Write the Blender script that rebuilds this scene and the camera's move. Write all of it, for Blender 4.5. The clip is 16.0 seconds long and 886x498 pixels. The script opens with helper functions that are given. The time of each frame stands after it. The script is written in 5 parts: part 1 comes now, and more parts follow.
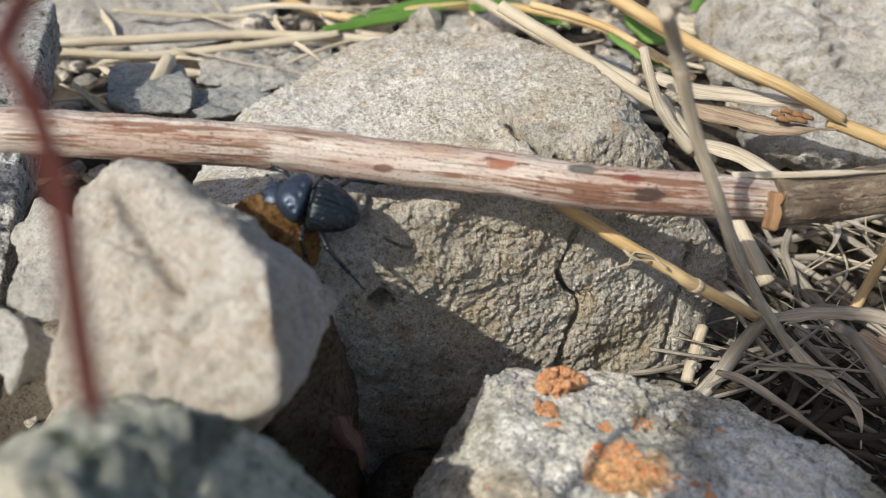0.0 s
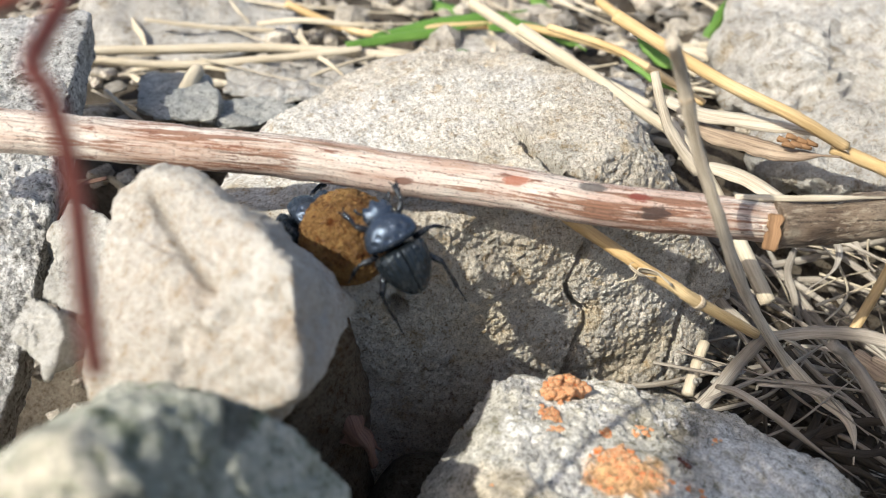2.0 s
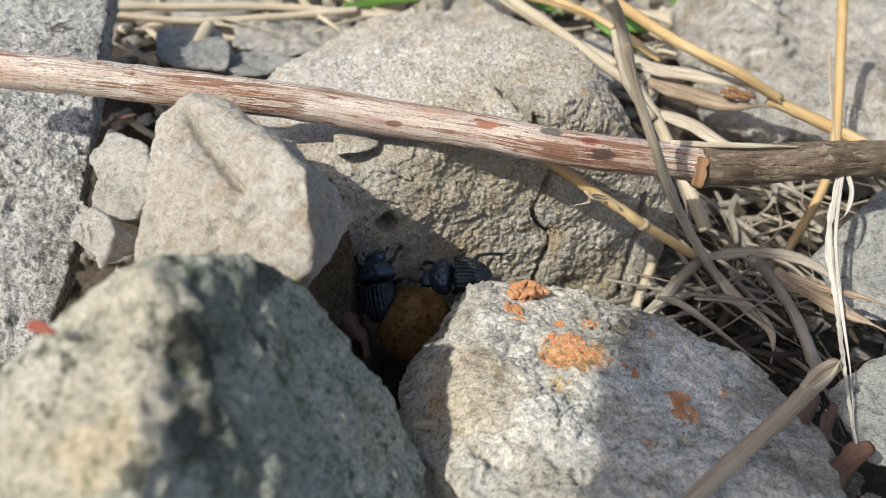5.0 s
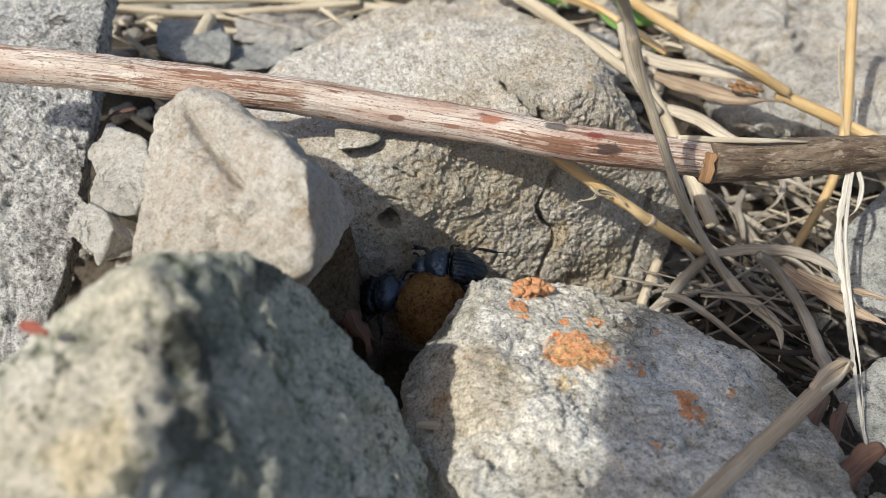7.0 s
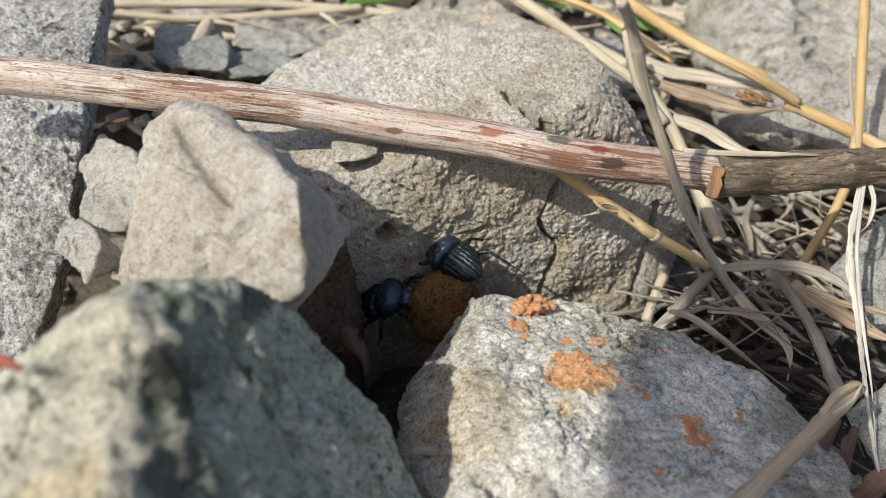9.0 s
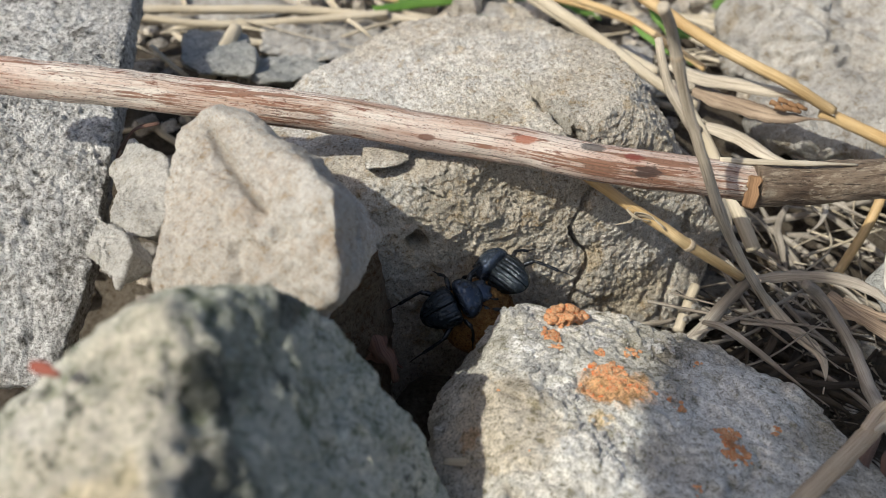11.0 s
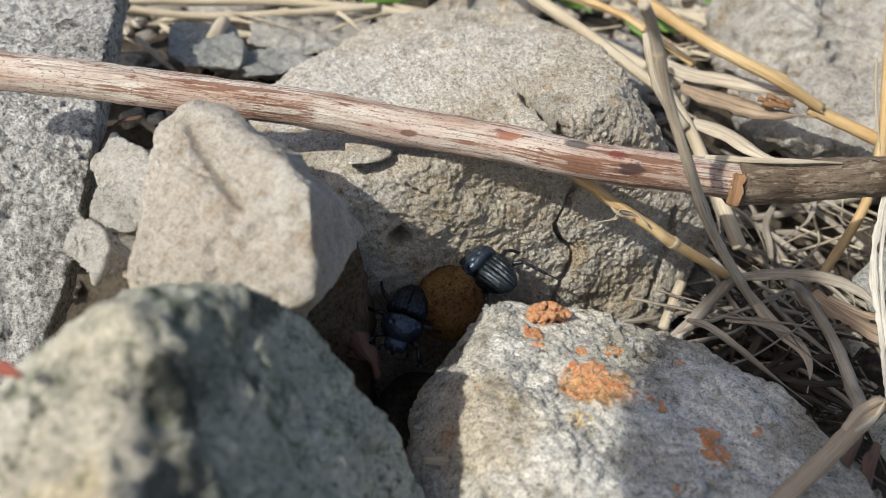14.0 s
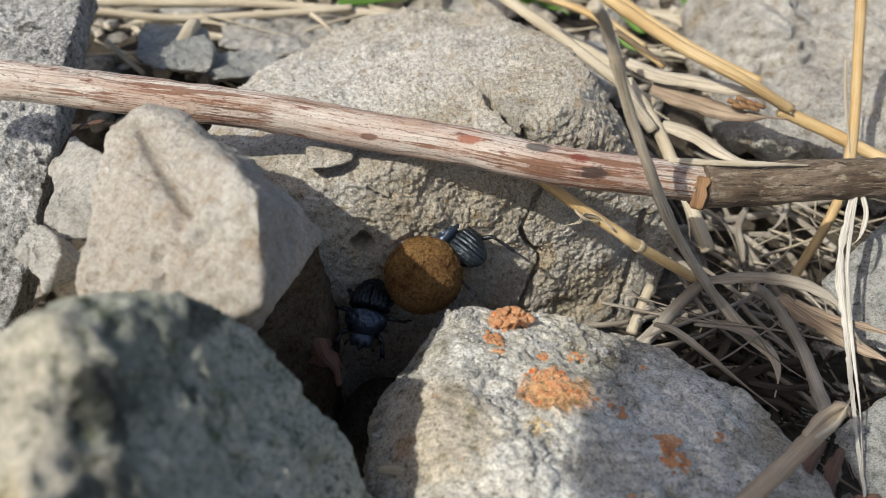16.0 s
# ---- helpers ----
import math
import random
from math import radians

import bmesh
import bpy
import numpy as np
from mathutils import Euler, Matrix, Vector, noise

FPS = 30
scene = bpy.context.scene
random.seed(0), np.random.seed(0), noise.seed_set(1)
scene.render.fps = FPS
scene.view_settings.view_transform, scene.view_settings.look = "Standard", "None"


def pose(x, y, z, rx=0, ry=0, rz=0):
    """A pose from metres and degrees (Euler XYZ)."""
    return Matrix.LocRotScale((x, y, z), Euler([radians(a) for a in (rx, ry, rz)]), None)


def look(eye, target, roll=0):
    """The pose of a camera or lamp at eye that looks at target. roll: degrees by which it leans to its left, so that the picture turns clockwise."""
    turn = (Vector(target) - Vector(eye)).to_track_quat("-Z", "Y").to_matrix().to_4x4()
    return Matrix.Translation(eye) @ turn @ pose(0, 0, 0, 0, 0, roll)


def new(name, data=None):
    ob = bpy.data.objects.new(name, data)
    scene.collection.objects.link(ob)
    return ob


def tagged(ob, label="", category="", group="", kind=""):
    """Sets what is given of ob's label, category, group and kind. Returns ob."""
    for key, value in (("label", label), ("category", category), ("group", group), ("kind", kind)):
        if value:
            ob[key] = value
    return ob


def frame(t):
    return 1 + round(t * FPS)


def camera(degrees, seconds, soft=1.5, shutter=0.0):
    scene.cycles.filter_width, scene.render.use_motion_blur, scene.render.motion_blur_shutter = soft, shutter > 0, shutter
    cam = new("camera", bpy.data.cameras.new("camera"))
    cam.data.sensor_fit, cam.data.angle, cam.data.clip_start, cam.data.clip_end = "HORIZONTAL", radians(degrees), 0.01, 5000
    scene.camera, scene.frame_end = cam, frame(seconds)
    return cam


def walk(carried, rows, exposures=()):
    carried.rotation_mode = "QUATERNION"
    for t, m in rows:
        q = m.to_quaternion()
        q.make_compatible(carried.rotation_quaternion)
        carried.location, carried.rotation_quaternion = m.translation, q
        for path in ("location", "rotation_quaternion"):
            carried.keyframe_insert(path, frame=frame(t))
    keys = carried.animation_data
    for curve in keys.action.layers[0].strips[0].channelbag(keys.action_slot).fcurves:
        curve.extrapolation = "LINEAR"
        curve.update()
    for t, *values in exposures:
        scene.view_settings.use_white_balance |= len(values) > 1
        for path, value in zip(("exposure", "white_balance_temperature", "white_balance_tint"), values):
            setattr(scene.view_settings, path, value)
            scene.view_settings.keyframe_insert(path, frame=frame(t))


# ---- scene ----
cam = camera(52.6, 16.0, 0.7)
MM = 0.001
# Eye and target in millimetres, roll in degrees.
PATH = [
    (0, (1.77, 2.01, 130.20), (-4.7, 820.8, -443.9), -0.53),
    (0.5, (3.97, -1.32, 132.39), (-16.4, 821.2, -435.9), -0.71),
    (1, (1.45, -3.84, 133.43), (-22.8, 824.7, -425.9), -0.09),
    (1.5, (3.06, -4.13, 133.19), (-21.2, 824.6, -425.9), 0.77),
    (2, (1.51, -4.51, 133.61), (-18.2, 823.5, -426.8), 0.79),
    (2.5, (2.27, 5.71, 129.21), (-17.4, 830.8, -435.4), 1.08),
    (3, (4.49, 0.63, 126.99), (-21.0, 826.6, -436.1), -1.27),
    (3.5, (11.70, -12.89, 133.02), (-4.3, 798.6, -451.2), -0.62),
    (4, (11.67, -27.91, 139.09), (15.1, 781.5, -448.1), 1.20),
    (4.2, (6.33, -34.50, 140.62), (7.4, 777.0, -443.7), 1.81),
    (6.5, (2.41, -34.10, 142.36), (-11.0, 776.6, -443.0), 1.95),
    (7, (3.45, -31.92, 140.74), (-6.5, 775.2, -449.6), 2.03),
    (7.5, (4.09, -29.99, 140.26), (-10.7, 775.4, -452.3), 1.89),
    (8, (4.07, -30.25, 140.86), (-8.4, 776.1, -450.5), 2.15),
    (8.5, (4.67, -29.21, 141.69), (-9.9, 778.6, -447.6), 2.21),
    (9, (4.74, -25.83, 140.69), (-12.4, 779.9, -451.3), 1.84),
    (9.5, (3.20, -25.43, 137.94), (-28.5, 788.5, -442.1), 1.16),
    (9.7, (1.70, -24.96, 138.11), (-35.3, 787.7, -443.5), 1.54),
    (12, (1.71, -24.03, 140.16), (-27.7, 785.0, -446.9), 1.97),
    (12.5, (2.31, -23.53, 139.79), (-23.2, 785.2, -447.9), 2.79),
    (13, (3.72, -23.13, 140.14), (-22.8, 786.9, -445.7), 2.70),
    (13.5, (3.50, -22.97, 140.46), (-26.2, 786.3, -446.2), 2.31),
    (14, (4.70, -22.63, 139.87), (-28.2, 781.3, -453.9), 1.98),
    (14.5, (6.04, -23.17, 139.75), (-22.9, 780.7, -454.3), 2.30),
    (15, (7.07, -22.71, 140.36), (-16.3, 780.8, -454.4), 2.41),
    (15.5, (5.86, -21.27, 139.90), (-19.0, 782.0, -455.1), 2.11),
    (16, (10.79, -20.17, 139.44), (-15.7, 784.6, -453.5), 2.02),
]
walk(cam, [(t, look(Vector(eye) * MM, Vector(target) * MM, roll)) for t, eye, target, roll in PATH],
     exposures=[(0.0, -0.04), (1.2, -0.02), (1.6, 0.14), (2.0, 0.42), (2.5, 0.52), (3.0, 0.34), (3.4, 0.07), (4.0, 0.0), (9.5, -0.05), (12.0, -0.12), (14.0, -0.11), (16.0, -0.14)])
cam.data.dof.use_dof = True
cam.data.dof.focus_distance = 0.177
cam.data.dof.aperture_fstop = 20.0

# ---- light ----
SUN_FROM = Vector((-0.5087, -0.4912, 0.7071)).normalized()
world = bpy.data.worlds.new("sky")
scene.world = world
world.use_nodes = True
wn, wl = world.node_tree.nodes, world.node_tree.links
sky = wn.new("ShaderNodeTexSky")
sky.sky_type, sky.sun_disc = "NISHITA", False
sky.sun_elevation = math.asin(SUN_FROM.z)
sky.sun_rotation = math.atan2(SUN_FROM.x, SUN_FROM.y)
sky.dust_density, sky.ozone_density = 3.0, 0.7
wl.new(sky.outputs[0], wn["Background"].inputs[0])
wn["Background"].inputs[1].default_value = 0.12
sun_data = bpy.data.lights.new("sun", "SUN")
sun_data.energy, sun_data.angle, sun_data.color = 4.0, radians(0.6), (1.0, 0.965, 0.86)
sun = new("sun", sun_data)
sun.matrix_world = look(SUN_FROM * 3, (0, 0, 0))


# ---- noise ----
PERM = np.random.RandomState(7).permutation(512)
GRAD = np.random.RandomState(8).normal(size=(512, 3))
GRAD /= np.linalg.norm(GRAD, axis=1)[:, None]


def lattice(i, j, k):
    return PERM[(PERM[(PERM[i & 511] + j) & 511] + k) & 511]


def perlin(p):
    """Gradient noise, about -1 to 1, at rows of points."""
    base = np.floor(p).astype(np.int64)
    f = p - base
    w = f * f * f * (f * (f * 6 - 15) + 10)
    total = np.zeros(len(p))
    for di in (0, 1):
        for dj in (0, 1):
            for dk in (0, 1):
                g = GRAD[lattice(base[:, 0] + di, base[:, 1] + dj, base[:, 2] + dk)]
                dot = ((f - (di, dj, dk)) * g).sum(1)
                total += dot * np.abs(1 - di - w[:, 0]) * np.abs(1 - dj - w[:, 1]) * np.abs(1 - dk - w[:, 2])
    return total * 1.5


def fbm(p, size, octaves=4, gain=0.5, shift=0.0):
    p, total, amp = p / size + shift, np.zeros(len(p)), 1.0
    for _ in range(octaves):
        total += amp * perlin(p)
        p, amp = p * 2.03 + 11.3, amp * gain
    return total


def cells(p, size, shift=0.0):
    """Distances to the nearest and second nearest of scattered points, in cell sizes."""
    p = p / size + shift
    base = np.floor(p).astype(np.int64)
    first, second = np.full(len(p), 9.0), np.full(len(p), 9.0)
    for di in (-1, 0, 1):
        for dj in (-1, 0, 1):
            for dk in (-1, 0, 1):
                c = base + (di, dj, dk)
                h = lattice(c[:, 0], c[:, 1], c[:, 2])
                d = np.linalg.norm(c + 0.5 + GRAD[h] * 0.42 - p, axis=1)
                second = np.minimum(second, np.maximum(first, d))
                first = np.minimum(first, d)
    return first, second


# ---- materials ----
def material(name):
    m = bpy.data.materials.new(name)
    m.use_nodes = True
    n, l = m.node_tree.nodes, m.node_tree.links
    return m, n, l, n["Principled BSDF"]


def noise_node(n, l, coord, size_mm, detail=6.0, rough=0.6, stretch=None):
    t = n.new("ShaderNodeTexNoise")
    t.inputs["Scale"].default_value = 1000.0 / size_mm
    t.inputs["Detail"].default_value = detail
    t.inputs["Roughness"].default_value = rough
    if stretch:
        mp = n.new("ShaderNodeMapping")
        mp.inputs["Scale"].default_value = stretch
        l.new(coord, mp.inputs["Vector"])
        coord = mp.outputs[0]
    l.new(coord, t.inputs["Vector"])
    return t.outputs["Fac"]


def ramp(n, l, fac, *stops):
    r = n.new("ShaderNodeValToRGB")
    while len(r.color_ramp.elements) < len(stops):
        r.color_ramp.elements.new(0.5)
    for e, (pos, col) in zip(r.color_ramp.elements, stops):
        e.position = pos
        e.color = (*col, 1) if isinstance(col, tuple) else (col, col, col, 1)
    l.new(fac, r.inputs[0])
    return r.outputs[0]


def mix(n, l, fac, a, b, mode="MIX"):
    m = n.new("ShaderNodeMix")
    m.data_type, m.blend_type = "RGBA", mode
    for socket, value in ((m.inputs[0], fac), (m.inputs[6], a), (m.inputs[7], b)):
        if isinstance(value, (tuple, float)):
            socket.default_value = (*value, 1) if isinstance(value, tuple) else value
        else:
            l.new(value, socket)
    return m.outputs[2]


def bump(n, l, bsdf, *layers):
    """Layers of (height, strength, depth in millimetres)."""
    last = None
    for height, strength, depth in layers:
        b = n.new("ShaderNodeBump")
        b.inputs["Strength"].default_value = strength
        b.inputs["Distance"].default_value = depth * MM
        l.new(height, b.inputs["Height"])
        if last:
            l.new(last, b.inputs["Normal"])
        last = b.outputs[0]
    l.new(last, bsdf.inputs["Normal"])


def stone_material(name, base, light, dark, stain, patch=14.0, stain_at=0.62, speck=0.5, grain=0.9, spots=None, relief=1.0, zones=(), islands=False, fleck=1.0):
    """zones: stains and painted light or dark patches of (centre, radius in millimetres, colour, strength) with ragged
    edges.
    """
    m, n, l, bsdf = material(name)
    co = n.new("ShaderNodeTexCoord").outputs["Object"]
    broad = noise_node(n, l, co, patch * 2.2, 7, 0.66)
    mid = noise_node(n, l, co, patch * 0.5, 8, 0.68)
    dust = noise_node(n, l, co, grain * 4.2, 7, 0.75)
    fine = noise_node(n, l, co, grain * 1.15, 5, 0.72)
    sand = noise_node(n, l, co, grain * 0.42, 3, 0.65)
    col = mix(n, l, ramp(n, l, broad, (0.42, 0.0), (0.57, 1.0)), base, light)
    col = mix(n, l, ramp(n, l, mid, (stain_at, 0.0), (stain_at + 0.08, 0.8)), col, stain)
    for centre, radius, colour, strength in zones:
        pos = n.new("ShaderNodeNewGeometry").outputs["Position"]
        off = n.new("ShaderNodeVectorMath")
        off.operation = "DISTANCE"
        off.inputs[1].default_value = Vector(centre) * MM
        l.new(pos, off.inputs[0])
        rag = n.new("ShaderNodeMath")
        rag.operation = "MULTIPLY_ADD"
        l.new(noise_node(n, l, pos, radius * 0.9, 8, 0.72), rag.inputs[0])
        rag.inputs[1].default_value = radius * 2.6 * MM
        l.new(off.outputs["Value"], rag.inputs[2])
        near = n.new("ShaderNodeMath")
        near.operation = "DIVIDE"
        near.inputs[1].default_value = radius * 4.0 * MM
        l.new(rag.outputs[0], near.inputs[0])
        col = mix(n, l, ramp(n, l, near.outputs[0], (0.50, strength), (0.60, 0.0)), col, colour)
    for tex, low, high in ((dust, 1 - 0.72 * speck, 1.16), (fine, 1 - 0.58 * fleck, 1 + 0.2 * fleck), (sand, 1 - 0.45 * fleck, 1 + 0.18 * fleck)):
        tint = tuple(low * v / (sum(dark) / 3) for v in dark)
        col = mix(n, l, 1.0, col, ramp(n, l, tex, (0.35, tint), (0.45, 0.97), (0.62, high)), "MULTIPLY")
    if spots:
        spot = noise_node(n, l, co, spots[1], 5, 0.7)
        col = mix(n, l, ramp(n, l, spot, (spots[2], 0.0), (spots[2] + 0.04, 0.85)), col, spots[0])
    if islands:
        each = n.new("ShaderNodeNewGeometry").outputs["Random Per Island"]
        col = mix(n, l, 1.0, col, ramp(n, l, each, (0.0, (0.45, 0.45, 0.46)), (0.5, (0.9, 0.86, 0.8)), (1.0, (1.25, 1.2, 1.12))), "MULTIPLY")
    l.new(col, bsdf.inputs["Base Color"])
    bsdf.inputs["Roughness"].default_value = 0.92
    bsdf.inputs["Specular IOR Level"].default_value = 0.25
    bump(n, l, bsdf, (dust, 0.9, 1.3 * relief), (fine, 1.0, 0.8 * relief), (sand, 0.9, 0.4 * relief))
    return m


def plant_material(name, base, light, dark, streak=0.5, rough=0.6, blotch=None, sheen=0.3):
    """Fibres run along the first UV axis."""
    m, n, l, bsdf = material(name)
    tc = n.new("ShaderNodeTexCoord")
    fibre = noise_node(n, l, tc.outputs["UV"], 0.30, 5, 0.7, (0.025, 1.0, 1.0))
    vein = noise_node(n, l, tc.outputs["UV"], 1.3, 5, 0.7, (0.06, 1.0, 1.0))
    fleck = noise_node(n, l, tc.outputs["UV"], 2.2, 6, 0.75, (0.16, 1.0, 1.0))
    broad = noise_node(n, l, tc.outputs["Object"], 22, 4, 0.6)
    col = mix(n, l, ramp(n, l, broad, (0.35, 0.0), (0.65, 1.0)), base, light)
    col = mix(n, l, ramp(n, l, vein, (0.36, streak * 0.7), (0.52, 0.0)), col, dark)
    col = mix(n, l, ramp(n, l, fibre, (0.34, streak), (0.52, 0.0)), col, dark)
    if blotch:
        col = mix(n, l, ramp(n, l, fleck, (blotch[1], 0.0), (blotch[1] + 0.06, 0.85)), col, blotch[0])
    l.new(col, bsdf.inputs["Base Color"])
    bsdf.inputs["Roughness"].default_value = rough
    bsdf.inputs["Specular IOR Level"].default_value = sheen
    bump(n, l, bsdf, (vein, 0.6, 0.5), (fibre, 0.6, 0.25))
    return m


def stalk_bark_material(blots):
    """White weathered wood, pink-brown bark left in long patches, rusty flecks and fine fissures; blots: (place from the stalk's middle in millimetres, radius, colour)."""
    m, n, l, bsdf = material("peeled_stalk")
    tc = n.new("ShaderNodeTexCoord")
    uv = tc.outputs["UV"]
    broad = noise_node(n, l, tc.outputs["Object"], 30, 4, 0.6)
    patch = noise_node(n, l, uv, 4.2, 8, 0.72, (0.10, 1.0, 1.0))
    strip = noise_node(n, l, uv, 2.6, 7, 0.72, (0.07, 1.0, 1.0))
    rust = noise_node(n, l, uv, 1.3, 7, 0.78, (0.2, 1.0, 1.0))
    crack = noise_node(n, l, uv, 0.5, 5, 0.7, (0.022, 1.0, 1.0))
    grit = noise_node(n, l, uv, 0.5, 5, 0.8, (0.5, 1.0, 1.0))
    col = mix(n, l, ramp(n, l, patch, (0.46, 0.0), (0.58, 1.0)), (0.88, 0.80, 0.71), (0.56, 0.38, 0.285))
    col = mix(n, l, ramp(n, l, broad, (0.45, 0.0), (0.60, 0.55)), col, (0.62, 0.42, 0.34))
    col = mix(n, l, ramp(n, l, strip, (0.53, 0.0), (0.56, 0.9)), col, (0.30, 0.135, 0.075))
    col = mix(n, l, ramp(n, l, rust, (0.57, 0.0), (0.60, 0.9)), col, (0.22, 0.08, 0.045))
    col = mix(n, l, ramp(n, l, crack, (0.36, 0.9), (0.46, 0.0)), col, (0.14, 0.08, 0.05))
    col = mix(n, l, ramp(n, l, grit, (0.36, 0.9), (0.44, 0.0)), col, (0.12, 0.07, 0.047))
    for place, radius, colour in blots:
        off = n.new("ShaderNodeVectorMath")
        off.operation = "SUBTRACT"
        off.inputs[1].default_value = Vector(place) * MM
        l.new(tc.outputs["Object"], off.inputs[0])
        squash = n.new("ShaderNodeVectorMath")
        squash.operation = "MULTIPLY"
        squash.inputs[1].default_value = (0.42, 1.0, 1.0)
        l.new(off.outputs[0], squash.inputs[0])
        far = n.new("ShaderNodeVectorMath")
        far.operation = "LENGTH"
        l.new(squash.outputs[0], far.inputs[0])
        rag = n.new("ShaderNodeMath")
        rag.operation = "MULTIPLY_ADD"
        l.new(grit, rag.inputs[0])
        rag.inputs[1].default_value = radius * 1.6 * MM
        l.new(far.outputs["Value"], rag.inputs[2])
        share = n.new("ShaderNodeMath")
        share.operation = "DIVIDE"
        share.inputs[1].default_value = radius * 3.6 * MM
        l.new(rag.outputs[0], share.inputs[0])
        col = mix(n, l, ramp(n, l, share.outputs[0], (0.46, 0.85), (0.55, 0.0)), col, colour)
    l.new(col, bsdf.inputs["Base Color"])
    bsdf.inputs["Roughness"].default_value = 0.55
    bump(n, l, bsdf, (patch, 0.5, 0.6), (strip, 0.5, 0.6), (crack, 1.0, 0.5), (grit, 0.8, 0.3))
    return m


def rough_bark_material():
    """Grey-brown flaking bark with short fissures and pale scuffs."""
    m, n, l, bsdf = material("grey_brown_bark")
    uv = n.new("ShaderNodeTexCoord").outputs["UV"]
    plate = noise_node(n, l, uv, 3.2, 8, 0.72, (0.22, 1.0, 1.0))
    fissure = noise_node(n, l, uv, 0.9, 6, 0.75, (0.12, 1.0, 1.0))
    scuff = noise_node(n, l, uv, 1.6, 7, 0.78, (0.3, 1.0, 1.0))
    grit = noise_node(n, l, uv, 0.45, 5, 0.8, (0.6, 1.0, 1.0))
    col = mix(n, l, ramp(n, l, plate, (0.42, 0.0), (0.58, 1.0)), (0.15, 0.10, 0.065), (0.33, 0.25, 0.175))
    col = mix(n, l, ramp(n, l, scuff, (0.53, 0.0), (0.58, 0.85)), col, (0.50, 0.41, 0.30))
    col = mix(n, l, ramp(n, l, fissure, (0.37, 0.95), (0.46, 0.0)), col, (0.03, 0.02, 0.013))
    col = mix(n, l, ramp(n, l, grit, (0.34, 0.9), (0.43, 0.0)), col, (0.035, 0.024, 0.016))
    l.new(col, bsdf.inputs["Base Color"])
    bsdf.inputs["Roughness"].default_value = 0.8
    bump(n, l, bsdf, (plate, 0.7, 0.9), (fissure, 1.0, 0.7), (grit, 0.8, 0.3))
    return m


PALE_STONE = stone_material("pale_limestone", (0.54, 0.505, 0.45), (0.635, 0.61, 0.56), (0.27, 0.235, 0.195), (0.50, 0.425, 0.345), 16, 0.56, 0.4, 0.8, None, 0.8, (), False, 0.5)
GREY_STONE = stone_material("grey_limestone", (0.60, 0.545, 0.455), (0.72, 0.68, 0.615), (0.18, 0.155, 0.12), (0.60, 0.49, 0.33), 20, 0.56, 0.5, 0.85, None, 1.2, [((-4.3, 179.8, 47.5), 30, (0.77, 0.745, 0.695), 0.85), ((-32.1, 172.8, 43.4), 26, (0.76, 0.74, 0.70), 0.85), ((-15.6, 124, 45.8), 7, (0.76, 0.73, 0.67), 0.8), ((19.3, 145.9, 52.9), 5, (0.40, 0.38, 0.33), 0.7), ((5.9, 130.1, 24.2), 8, (0.64, 0.53, 0.36), 0.5), ((38, 142.2, 8.7), 10, (0.68, 0.575, 0.40), 0.55), ((-13.7, 189.7, 47.5), 5, (0.42, 0.41, 0.38), 0.6), ((8.3, 185, 50.4), 4, (0.45, 0.44, 0.41), 0.6)], False, 0.95)
# Near-black zones paint crevice shade by the ridge; the sunlit left is toned down.
MOSSY_STONE = stone_material("weathered_stone", (0.43, 0.43, 0.36), (0.54, 0.53, 0.455), (0.05, 0.055, 0.045), (0.27, 0.28, 0.225), 9, 0.54, 0.75, 1.5, ((0.075, 0.08, 0.062), 7.0, 0.61), 0.9, [((-37.6, 33.5, 70.1), 15, (0.44, 0.40, 0.33), 0.85), ((-32.6, 44.9, 74.8), 6, (0.47, 0.43, 0.345), 0.7), ((-43.5, 41.2, 68.9), 5, (0.57, 0.54, 0.48), 0.8), ((-33, 28.3, 69.2), 5, (0.52, 0.42, 0.25), 0.5), ((-37, 42.7, 71.5), 3, (0.24, 0.24, 0.20), 0.7), ((-25.1, 43.5, 70.6), 4.5, (0.05, 0.052, 0.042), 0.9), ((-23.8, 34.7, 66.2), 5, (0.08, 0.083, 0.068), 0.8), ((-24, 51.3, 68.2), 6, (0.20, 0.21, 0.17), 0.6), ((-21.2, 61.9, 67.3), 4, (0.09, 0.09, 0.075), 0.8), ((-17.3, 41.6, 59), 9, (0.44, 0.44, 0.37), 0.5), ((-12.2, 63.7, 54.1), 8, (0.42, 0.43, 0.37), 0.5), ((-19.5, 33.2, 59.9), 5, (0.18, 0.19, 0.15), 0.6), ((-6.8, 56.7, 43.2), 6, (0.50, 0.47, 0.37), 0.6)])
